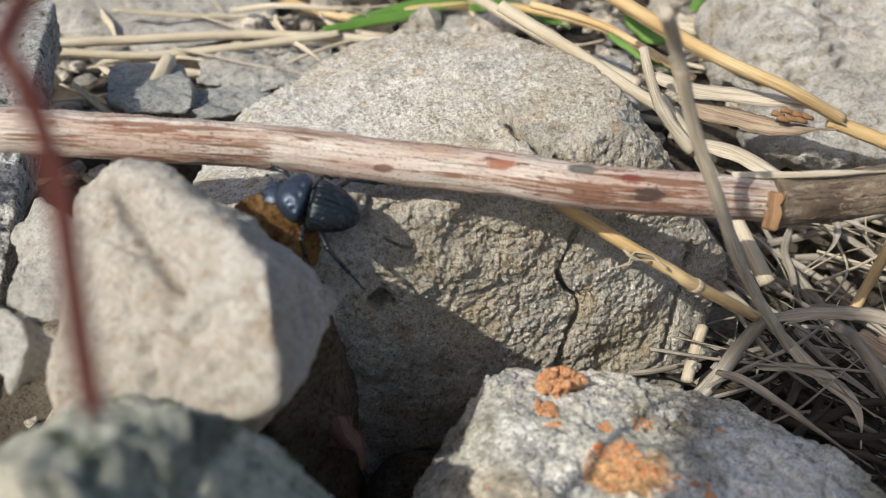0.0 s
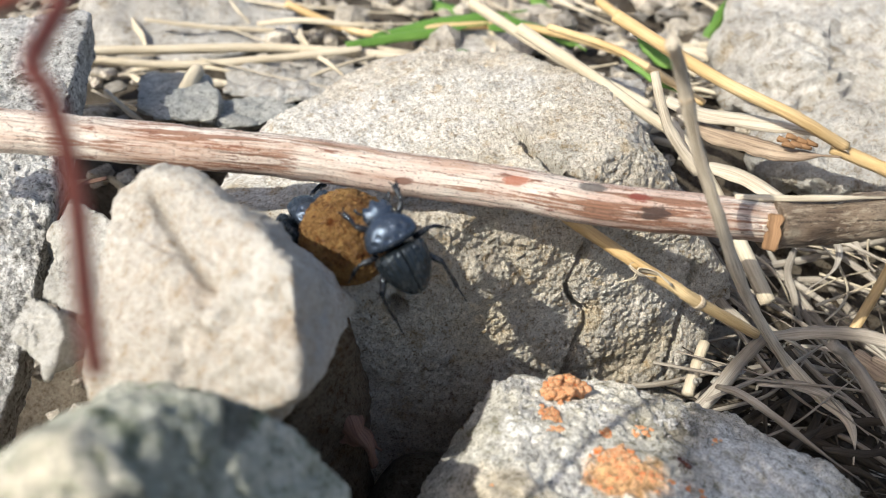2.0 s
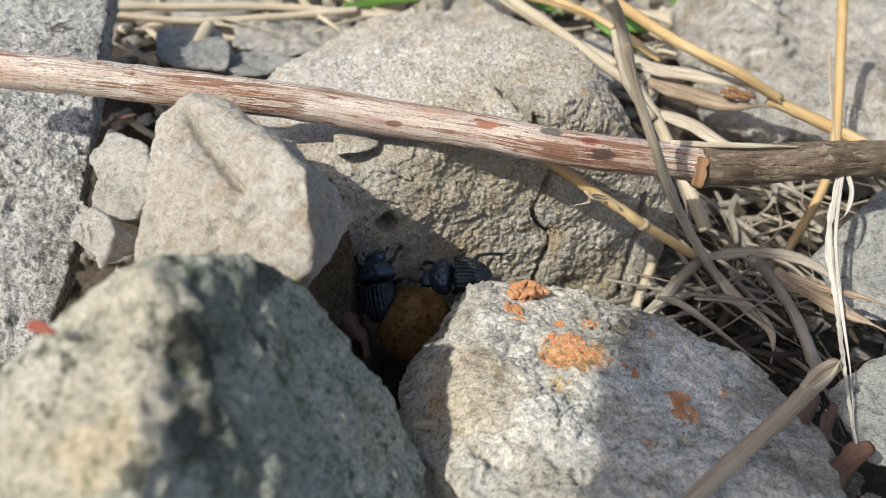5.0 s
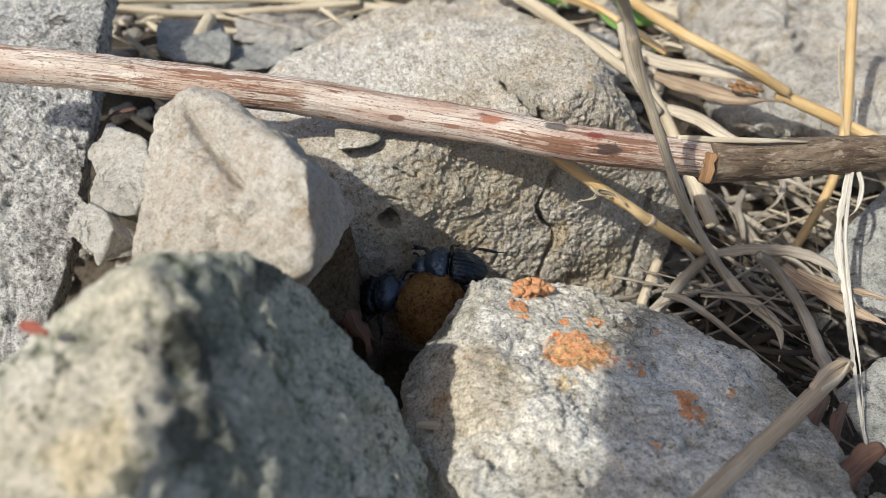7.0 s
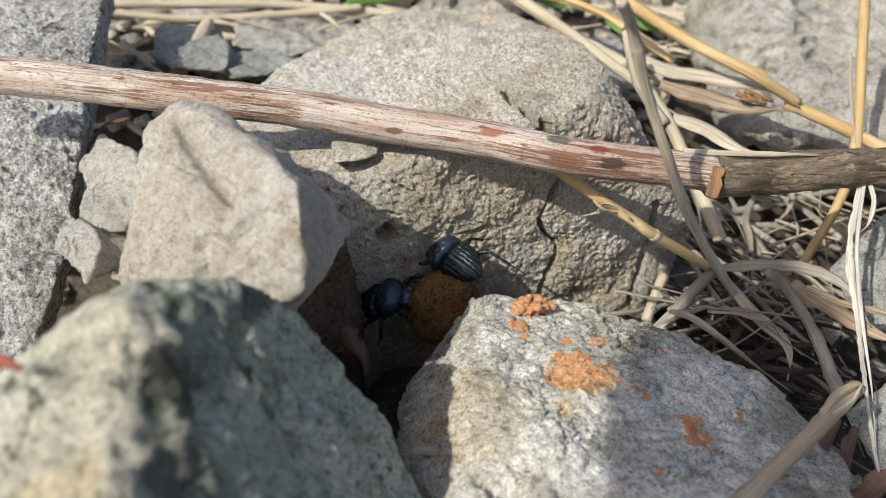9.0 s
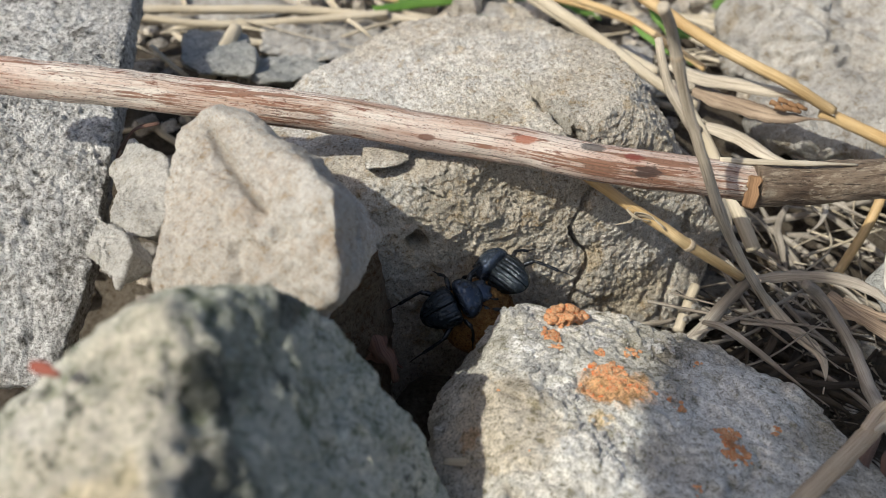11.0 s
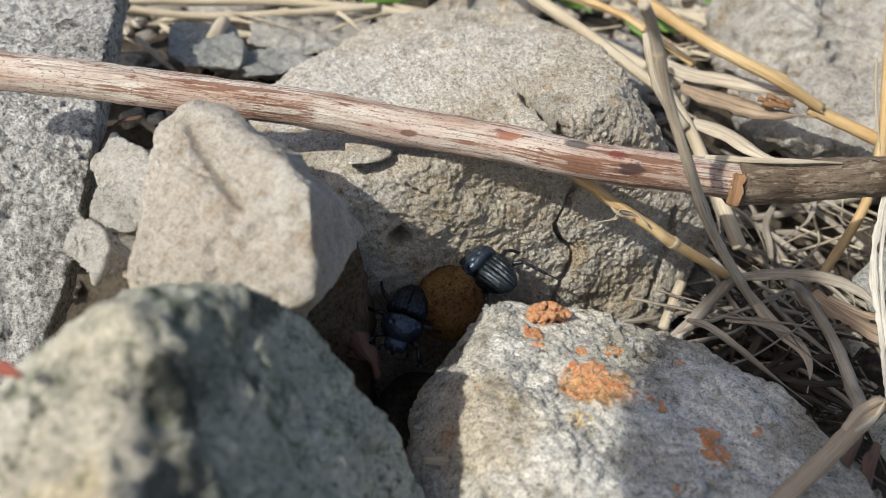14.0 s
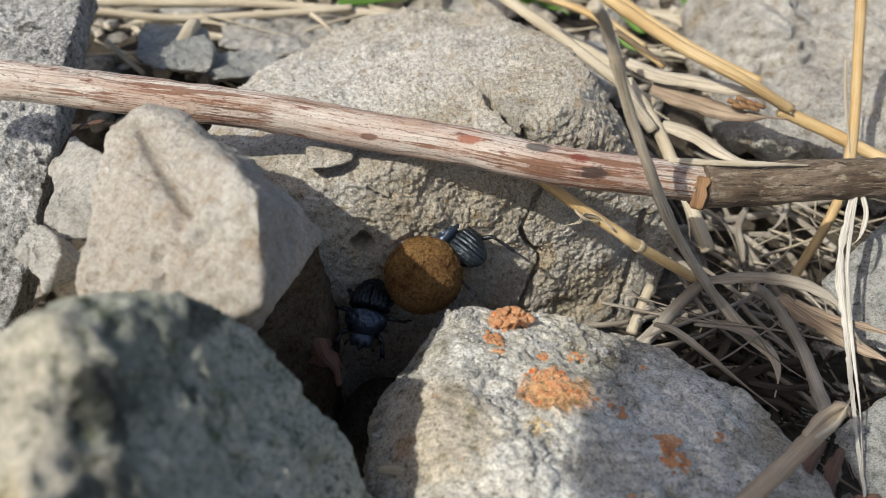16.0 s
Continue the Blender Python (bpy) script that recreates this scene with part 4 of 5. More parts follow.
blade("frayed curl of leaf sheath on the straw", PALE_STRAW, [(39.8, 126.6, 38.4), (36.6, 127.5, 40.5), (33.3, 127.3, 41.2), (32.6, 126, 40.2), (29.2, 125.8, 39.1)], 1.3, twist=(0, 120), thick=0.2)
blade("thin frayed fibre on the straw", PALE_STRAW, [(36.7, 127.4, 39.5), (33.7, 126, 41), (31.6, 126.9, 42.3), (32.4, 127.2, 42.7)], 0.7, twist=(0, 80))
stalk("upright golden grass stalk", STRAW, [(95.5, 184.2, 75.6), (97.3, 176.2, 57.9), (98.7, 166.6, 37.8), (96.4, 159.6, 24.9), (88.2, 151.8, 7.6)], (1.3, 1.15), nodes=((0.58, 0.2, 0.025),))
blade("dry leaf sheath along the upright stalk", PALE_STRAW, [(94.8, 174.7, 55.8), (96, 170.3, 47.3), (97.5, 163.9, 37.7)], 1.2)
stalk("golden straw lying over the rubble", STRAW, [(34.4, 190.9, 65.4), (56.6, 179.1, 55.7), (71.5, 173.1, 50.6), (85, 172.9, 43.3)], (1.5, 1.3))
stalk("golden straw with a brown sheath", STRAW, [(82.9, 174.6, 42.3), (97.1, 169.4, 38.3), (114, 158.9, 33.9)], (1.6, 1.5))
sheath = blade("dry brown leaf sheath wrapped round seeds", GREY_STRAW, [(47.6, 185.7, 48), (56, 182.2, 46.4), (66.7, 178.7, 46.5), (77.1, 174.8, 46.1), (85.3, 171.4, 42.9)], 3.8, face=(0, -0.5, 0.8), curl=0.6, fray=0.015)
blade("brown inner sheath round the seeds", SHREDDED, [(53.9, 183.2, 42.7), (63.4, 178.7, 41.5), (73.8, 173.7, 41.2), (84.7, 172.5, 41.1)], 4.4, face=(0, -0.6, 0.7), curl=0.5, fray=0.03)
plant_object("seed", tube(smooth_line([(70.4, 174.1, 44.4), (71.3, 173.5, 44.3), (72.7, 173.5, 43.8)], 0.5), (0.75, 0.45), 8), SEED, sheath, "brown grass seed", inside=1)
plant_object("seed", tube(smooth_line([(72.3, 174.5, 44.9), (73.3, 173.9, 44.9), (74.7, 173.9, 44.3)], 0.5), (0.75, 0.45), 8), SEED, sheath, "brown grass seed", inside=1)
plant_object("seed", tube(smooth_line([(74.6, 174.1, 44.3), (75.5, 173.4, 44.2), (76.9, 173.4, 43.7)], 0.5), (0.75, 0.45), 8), SEED, sheath, "brown grass seed", inside=1)
plant_object("seed", tube(smooth_line([(73.2, 173.6, 43.6), (74.2, 172.9, 43.5), (75.6, 172.9, 43)], 0.5), (0.75, 0.45), 8), SEED, sheath, "brown grass seed", inside=1)
plant_object("seed", tube(smooth_line([(76.6, 173.9, 43.9), (77.5, 173.2, 43.8), (78.9, 173.2, 43.3)], 0.5), (0.75, 0.45), 8), SEED, sheath, "brown grass seed", inside=1)
plant_object("seed", tube(smooth_line([(71.5, 173.5, 43.6), (72.5, 172.8, 43.5), (73.9, 172.8, 42.9)], 0.5), (0.75, 0.45), 8), SEED, sheath, "brown grass seed", inside=1)
plant_object("seed", tube(smooth_line([(75.2, 173.4, 43.3), (76.2, 172.7, 43.2), (77.5, 172.7, 42.7)], 0.5), (0.75, 0.45), 8), SEED, sheath, "brown grass seed", inside=1)
stalk("bleached straw lying against the cracked block", PALE_STRAW, [(14.1, 206.3, 56.3), (30.9, 196.2, 49.1), (44.3, 188, 42.6), (55, 181.4, 38.5)], (1.5, 1.4))
stalk("thin golden straw arching over the rubble", STRAW, [(23.3, 226.2, 49.5), (38.6, 213.6, 49), (46.9, 203, 47.8), (58.2, 192.7, 43.8)], (1.0, 0.9))
stalk("bleached straw stub standing near the fallen stalk", PALE_STRAW, [(47.4, 180.9, 44.7), (53.7, 169.3, 39), (58.5, 154.7, 32.5), (63.7, 141.2, 24.1)], (1.5, 1.6))
stalk("grey grass stub among the straws", GREY_STRAW, [(41.5, 175, 58.8), (43.3, 172, 53), (46.3, 170, 46.7), (52.6, 167.1, 39.3)], (0.9, 1.6), uneven=0.2)
blade("broad pale dry leaf near the fallen stalk", GREY_STRAW, [(55.1, 169.8, 39.6), (61.6, 167, 39), (69.7, 158.7, 37.7), (75.9, 155.8, 37)], 3.6, face=(0, -0.5, 0.8), ends=0.5)
stalk("long bleached straw lying across grey rubble", PALE_STRAW, [(-117.5, 250.6, 29.8), (-89.8, 257.2, 28.3), (-60.3, 261.9, 27.7), (-27.8, 261.3, 26.6), (-3.7, 256.4, 26.3)], (1.5, 1.4))
stalk("bleached straw lying across grey rubble", PALE_STRAW, [(-112.4, 245.5, 29.4), (-86.1, 248.8, 26.8), (-59, 254.2, 27.2), (-31, 260.2, 28.5)], (1.3, 1.2))
stalk("long golden straw arching over grey rubble", STRAW, [(-61, 297.5, 29.8), (-42.1, 293.2, 23.5), (-26.8, 290, 22.2), (-4.3, 294, 24.1), (22.2, 294.2, 24.2), (47.3, 261.6, 29.6), (60, 232.5, 31.6)], (1.4, 1.3))
stalk("thick bleached straw over green grass", PALE_STRAW, [(3.2, 279, 37.5), (19.8, 258.4, 34.1), (34.5, 239, 32.3), (51.7, 219.3, 30.2)], (1.8, 1.6))
stalk("golden straw resting on the rubble", STRAW, [(45.3, 290, 35.3), (60.8, 254.7, 33.5), (77, 232.1, 30.8), (91.7, 218.5, 28.7)], (1.6, 1.5))
stalk("pale dry stalk standing between grey stones", PALE_STRAW, [(-74.3, 232.2, 32.6), (-75.9, 221.7, 29.9), (-77.7, 207.5, 27.1)], (2.0, 2.3), uneven=0.15)
stalk("thin bleached straw between grey stones", PALE_STRAW, [(-96.4, 218.9, 31.3), (-89.2, 211.8, 29.8), (-81.6, 204.8, 28.5)], (0.8, 0.7))
blade("split pale leaf hanging over a grey stone", FRAYED, [(101.3, 141.9, 44.7), (94, 141, 45.2), (89.6, 138.9, 44.1), (86.6, 131.5, 39.3), (83.9, 123.2, 34.7), (83.7, 112.3, 28.3), (82.9, 98.4, 21.1), (82.4, 82.9, 13.5)], 1.5, twist=(-10, 15), curl=0.3, ends=0.45, face=(0, -0.8, 0.6), fray=0.1)
blade("thin frayed strand of a split leaf", FRAYED, [(89.4, 138.2, 44.1), (87.3, 131.1, 39.6), (85.2, 122.8, 35), (84.4, 112, 28.7), (83.8, 98.1, 21.5), (82.6, 87.1, 15.8)], 0.8, face=(0, -0.8, 0.6), ends=0.3)
blade("narrow pale leaf strip beside a split leaf", FRAYED, [(89.9, 138.1, 43.9), (90.6, 133.9, 40.8), (89, 129.8, 37.7), (86.9, 128.2, 36.4)], 1.0, twist=(30, 60))
stalk("tan knotted stalk leaning on the crusted rock", TAN_STALK, [(28.3, 39.2, 37.6), (36.1, 47.7, 35.6), (47, 59.4, 33.6), (62.2, 75, 31.8), (74.8, 88.2, 31.1)], (1.45, 1.55), uneven=0.16, seed=5.0)
blade("frayed fibres wrapped round the end of a tan stalk", TAN_STALK, [(66.1, 79.5, 32.9), (70.2, 83.8, 33.6), (73.9, 86.3, 33.5), (75.5, 85.9, 31.3)], 1.8, face=(0, -0.7, 0.7), fray=0.07, curl=0.8)
blade("torn fibre at the end of a tan stalk", PALE_STRAW, [(67.4, 79.2, 33.3), (72.2, 83.3, 32.9), (75.5, 88, 34.1)], 0.9, face=(0, -0.7, 0.7), fray=0.07)
stalk("knotted grey stem in the dry grass", ROOT, [(64.8, 113.9, 35.9), (69.9, 116.5, 30.9), (76.6, 113.1, 22.8), (79.2, 106.2, 18.2), (78.5, 98.3, 19.4)], (0.9, 1.4), uneven=0.25)
stalk("bleached stub leaning in the gap", PALE_STRAW, [(52.8, 140.8, 13.6), (50.5, 136.2, 10.6), (48.1, 130.6, 8.2)], (1.2, 1.2))
stalk("grey root running into the gap", ROOT, [(62.5, 135.5, 19.7), (57.3, 131.7, 16.2), (52.8, 127.7, 12.5), (49.1, 125.3, 9.3)], (1.2, 1.6), uneven=0.15)
blade("pale grey bent leaf over the dry grass", ROOT, [(62, 132.6, 22.5), (68.9, 128.6, 27.1), (77.7, 123.5, 30.1), (83.3, 118.2, 29.6), (86.5, 110.7, 26.1)], 2.6, twist=(-20, 30), face=(0, -0.6, 0.8), fray=0.05)
blade("grey dry leaf in the tangle", ROOT, [(60.7, 129.5, 13.2), (66.5, 128.1, 14.6), (72, 124.8, 15.1), (75.1, 121.6, 14)], 2.4, twist=(0, 60))
blade("shredded brown leaf beside the grey stone", SHREDDED, [(74.7, 124.2, 26), (80.8, 117.5, 25.2), (86.9, 111.3, 25.2), (93.3, 104.2, 25.4)], 3.4, face=(0, -0.6, 0.7), fray=0.07, curl=0.6)
blade("torn brown leaf strip beside the grey stone", SHREDDED, [(77, 122.1, 26.5), (83.1, 118, 26), (89.6, 114.1, 27.2), (95.8, 109.5, 27.6)], 1.6, face=(0, -0.6, 0.7), fray=0.08)
blade("crumpled red-brown dead leaf under the tan stalk", BROWN_LEAF, [(75.5, 89.6, 21.1), (69.3, 79.9, 21.4), (64, 69.7, 21.1), (60.1, 60.6, 20.7)], 4.0, twist=(-30, 40), curl=0.7, face=(0.2, -0.7, 0.6), fray=0.07, ends=0.35)
blade("crumpled red-brown dead leaf under the tan stalk", BROWN_LEAF, [(78.8, 88.8, 19.9), (73.3, 78.8, 19.9), (67.7, 66.8, 20.5)], 3.4, twist=(-30, 40), curl=0.7, face=(0.2, -0.7, 0.6), fray=0.07, ends=0.35)
blade("crumpled red-brown dead leaf under the tan stalk", BROWN_LEAF, [(80.4, 75.7, 22.4), (74, 70.9, 22.6), (65, 63.1, 22.2)], 5.0, twist=(-30, 40), curl=0.7, face=(0.2, -0.7, 0.6), fray=0.07, ends=0.35)
blade("curled brown leaf between slab and stones", BROWN_LEAF, [(-72.7, 156.5, 40.6), (-77.2, 153.8, 40.3), (-79.1, 147.5, 38.4), (-79.2, 141.4, 35.2)], 2.6, twist=(0, 60))
blade("small red leaf lying on the weathered stone", RED_STEM, [(-43.9, 41.5, 74.2), (-42.1, 41, 74.3), (-40.3, 40.3, 74.2)], 1.4, face=(0, -0.7, 0.7), ends=0.5)
blade("fresh green grass blade among the rubble", GREEN, [(-37.7, 272.7, 25.5), (-25.9, 279.7, 24.9), (-4.2, 289.6, 24.9), (8.9, 294.9, 25.2)], 4.0, "leaf blade", "green grass", twist=(20, 60))
blade("fresh green grass blade among the rubble", GREEN, [(8.8, 290.5, 26), (22.2, 294.7, 24.8), (33.7, 294.8, 21.4), (42.6, 288.3, 18.9)], 5.0, "leaf blade", "green grass", twist=(20, 60))
blade("fresh green grass blade among the rubble", GREEN, [(48.9, 251.3, 32.3), (56, 243.3, 29.6), (65.1, 235, 26.3)], 3.6, "leaf blade", "green grass", twist=(20, 60))
blade("fresh green grass blade among the rubble", GREEN, [(-3.7, 257.2, 27.4), (0.5, 260.1, 28), (3.9, 254.5, 27)], 4.0, "leaf blade", "green grass", twist=(20, 60))
blade("fresh green grass blade among the rubble", GREEN, [(81.8, 283.8, 26.1), (88.3, 296.8, 27.1), (93.6, 312.2, 31.6)], 5.0, "leaf blade", "green grass", twist=(20, 60))
blade("fresh green grass blade among the rubble", GREEN, [(24.3, 332.1, 25.9), (35.6, 314.6, 18.2), (42.6, 304, 16.9)], 5.0, "leaf blade", "green grass", twist=(20, 60))
blade("fresh green grass blade among the rubble", GREEN, [(-17.9, 339.5, 19.5), (3.4, 325.5, 16.7), (15.4, 312.8, 15.9)], 6.5, "leaf blade", "green grass", twist=(20, 60))
blade("fresh green grass blade among the rubble", GREEN, [(-29.9, 283.9, 24), (-8.1, 294.6, 25.1), (22.9, 307.6, 25.8)], 6.0, "leaf blade", "green grass", twist=(20, 60))
blade("fresh green grass blade among the rubble", GREEN, [(14.6, 296.6, 27.7), (29.9, 295.3, 22.2), (48.6, 290.7, 18.9)], 7.0, "leaf blade", "green grass", twist=(20, 60))
blade("fresh green grass blade among the rubble", GREEN, [(57.8, 274, 29.8), (63.7, 265.2, 25.9), (72.8, 258.5, 24.9)], 5.0, "leaf blade", "green grass", twist=(20, 60))
blade("crumpled reddish-brown husk lying in a dark gap", HUSK, [(-19.5, 109.4, 22.7), (-16.9, 107.1, 22.9), (-15.6, 105.3, 20.4), (-13.6, 104.4, 17.5), (-13.1, 103.9, 13.3)], 4.2, "dried husk", "", "dried_husk", twist=(-40, 60), curl=0.9, fray=0.12, ends=0.4, face=(0.3, -0.7, 0.6))
blade("torn brown husk lying in a dark gap", HUSK, [(-19.2, 108.5, 19.7), (-15.5, 106.5, 18.6), (-11.5, 106.4, 15)], 4.0, twist=(0, 90), curl=0.9)
blade("thin translucent strip of dry fibre on the crusted rock", PALE_STRAW, [(-1.4, 71.7, 28.3), (4.8, 73.7, 26), (11.6, 74.2, 24.8), (17, 75.2, 24.3)], 1.6, twist=(80, 90), curl=0.1)
stone("pebble", "small pale pebble in a gap between stones", FAR_STONE, [(50.7, 136.2, 10.6), (54.6, 137.3, 10.4), (52.7, 138.1, 11.6), (52.6, 134.3, 9.8), (53.2, 138.6, 8.8), (51.6, 134.8, 12.1)], 12, "pebbles in the gap", rough=(0.2, 3), chip=(0.2, 2), seed=70.0)
stone("pebble", "small pale pebble in a gap between stones", FAR_STONE, [(52, 131.5, 11), (56.9, 132.7, 10.9), (54.5, 133.8, 12.4), (54.4, 129.4, 9.8), (55.1, 134, 9.2), (53.4, 130.2, 12.5)], 12, "pebbles in the gap", rough=(0.2, 3), chip=(0.2, 2), seed=71.0)
stone("pebble", "small pale pebble in a gap between stones", FAR_STONE, [(48.9, 133, 9.7), (51.7, 134.1, 9.5), (50.4, 134.6, 10.2), (50.3, 131.5, 9.3), (50.9, 135.4, 7.8), (49.3, 131.6, 11.2)], 12, "pebbles in the gap", rough=(0.2, 3), chip=(0.2, 2), seed=72.0)
stone("pebble", "small pale pebble in a gap between stones", FAR_STONE, [(56.5, 131.3, 14), (59.1, 132.4, 13.8), (57.9, 132.8, 14.4), (57.7, 129.8, 13.7), (58.4, 133.7, 12.2), (56.7, 129.9, 15.5)], 12, "pebbles in the gap", rough=(0.2, 3), chip=(0.2, 2), seed=73.0)
stone("pebble", "small pale pebble in a gap between stones", FAR_STONE, [(56.9, 137.3, 12.1), (59, 138.4, 11.9), (58, 138.7, 12.3), (57.8, 136, 12), (58.6, 139.7, 10.3), (56.9, 135.9, 13.5)], 12, "pebbles in the gap", rough=(0.2, 3), chip=(0.2, 2), seed=74.0)
stalk("thin straw end on the slope of the block", PALE_STRAW, [(-9.6, 136.8, 47.4), (-5.5, 135.7, 47.5), (-1.1, 135.3, 48.6)], (0.35, 0.3))
red_stem = stalk("thin red plant stem hanging over the stones", RED_STEM, [(-95, -70, -34), (-88, -55, 40), (-72, -20, 98), (-25.8, 46.9, 114.5), (-19.1, 41.6, 113.7), (-17.2, 39.3, 112.1), (-16.1, 37.2, 109.1), (-15.1, 34.2, 106.6), (-14.6, 32.1, 103.7), (-13.7, 29.8, 102)], (0.75, 0.6), "plant stem", "", "plant_stem")
red_stem_at = red_stem.location.copy()


def build_tangle():
    """Matted dry grass and fine roots, the deep strands coloured near-black as gap shade, grey on top."""
    rng = np.random.RandomState(31)
    deep, grey, pale = [], [], []
    low, high = np.array((58, 112, -18), float), np.array((90, 148, 16), float)

    def one(a, length, width, heads, seed):
        ang = rng.choice(heads) + rng.normal(0, 0.25)
        step = np.array([math.cos(ang) * length / 4, math.sin(ang) * length / 4, rng.normal(-0.4, 1.3)])
        bend = rng.normal(0, 2.6, 3) * (1, 1, 0.8) + (0, 0, 1.2)
        line = smooth_line([a + step * (s - 2) + bend * (s * (4 - s)) / 4 + rng.normal(0, 0.3, 3) for s in range(5)], 1.4)
        if seed % 3 == 0:
            return tube(line, (width * 0.2, width * 0.1), 6, 0.0, 0.1, seed)
        return ribbon(line, width, 0.12, (rng.uniform(-40, 20), rng.uniform(20, 90)), 0.35, 3, seed, 0.3, (-0.2, -0.7, 0.7))

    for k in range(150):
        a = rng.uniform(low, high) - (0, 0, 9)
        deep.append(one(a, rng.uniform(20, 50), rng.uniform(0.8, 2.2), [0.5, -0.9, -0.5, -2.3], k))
    for k in range(30):
        a = rng.uniform(low, high) + (0, 0, 1)
        grey.append(one(a, rng.uniform(20, 46), rng.uniform(0.8, 2.3), [-0.9, -0.6, -1.2, 0.5], k))
    for k in range(46):
        a = rng.uniform((58, 148, -8), (118, 186, 8))
        a[2] += max(a[1] - 155, 0) * 0.45
        (pale if k % 3 == 0 else grey).append(one(a, rng.uniform(24, 60), rng.uniform(0.8, 2.2), [-1.0, -0.7, -1.6, 0.3], k))
    for k in range(90):
        a = rng.uniform((-150, 195, 0), (110, 330, 3))
        a[2] = -32 + 48 * min((a[1] - 150) / 70, 1) + rng.uniform(4, 9)
        pale.append(one(a, rng.uniform(25, 75), rng.uniform(1.0, 2.4), [0.0, 0.3, -0.5, -1.0], k))
    plant_object("gap_shade_grass", joined(deep), GAP_SHADE_LITTER, None, "matted dry grass deep between the stones, coloured near-black for gap shade", "dry grass", kind="stuff")
    plant_object("dry_grass_litter", joined(grey), ROOT, None, "matted grey dry grass and fine roots between the stones", "dry grass", kind="stuff")
    plant_object("straw_litter", joined(pale), PALE_STRAW, None, "loose bleached straw bits on the rubble", "straw", kind="stuff")


build_tangle()


def build_gravel():
    """Loose chips of stone on the earth."""
    rng = np.random.RandomState(41)
    way, f = cube_ball(2)
    shapes = []
    for k in range(1500):
        x, y = rng.uniform(-170, 190), rng.uniform(150, 420)
        if k % 5 == 0:
            x, y = rng.uniform(-80, 110), rng.uniform(60, 150)
        s = min(max((y - 150) / 70, 0), 1)
        z = -32 + 48 * s * s * (3 - 2 * s)
        r = rng.uniform(1.2, 4.6) * (2.0 if k % 9 == 0 else 1)
        lump = way * r * (1, rng.uniform(0.6, 1), rng.uniform(0.4, 0.8)) * rng.uniform(0.65, 1.3, len(way))[:, None]
        a = rng.uniform(0, 6.28)
        turn = np.array([[math.cos(a), -math.sin(a), 0], [math.sin(a), math.cos(a), 0], [0, 0, 1]])
        shapes.append((lump @ turn.T + (x, y, z + r * 0.25 + rng.uniform(0, 3)), f, np.zeros((len(way), 2))))
    p, f, uv = joined(shapes)
    tagged(new("gravel", mesh_from("gravel", p, f, CHIP_STONE, False)), "loose grey and buff stone chips on dry earth", "gravel", kind="stuff")


build_gravel()


# ---- the dung ball and the two beetles ----
BALL_R = 7.8


def build_ball():
    way, f = cube_ball(72)
    p = way * (BALL_R + 0.25 * fbm(way * BALL_R, 5, 2) + 0.24 * fbm(way * BALL_R, 1.0, 3, 0.65))[:, None]
    f1, f2 = cells(p, 0.8)
    p = p + way * (0.42 * (0.5 - f1))[:, None]
    ball = tagged(new("dung_ball", mesh_from("dung_ball", p, f, DUNG)), "round brown dung ball packed from coarse fibres", "dung ball")
    rng = np.random.RandomState(51)
    fibres = []
    for _ in range(170):
        a = rng.normal(size=3)
        a /= np.linalg.norm(a)
        b = np.cross(a, rng.normal(size=3))
        b /= np.linalg.norm(b)
        length = rng.uniform(0.25, 0.8)
        line = np.array([(a + b * s * length / BALL_R) / np.linalg.norm(a + b * s * length / BALL_R) * (BALL_R + 0.18) for s in (-1, -0.3, 0.4, 1)])
        fibres.append(tube(line, (0.09, 0.05), 4, 0, 0))
    plant_object("fibre_mat", joined(fibres), SEED, ball, "short straw fibres stuck in the dung", kind="stuff")
    return ball


def shell(name, shape, mat, parent, label=""):
    p, f = shape
    return part(name, mesh_from(name, p, f, mat), parent, label)


def limb(points, radius, around=8):
    return tube(smooth_line(points, 0.35), radius, around, 0.0, 0.04)


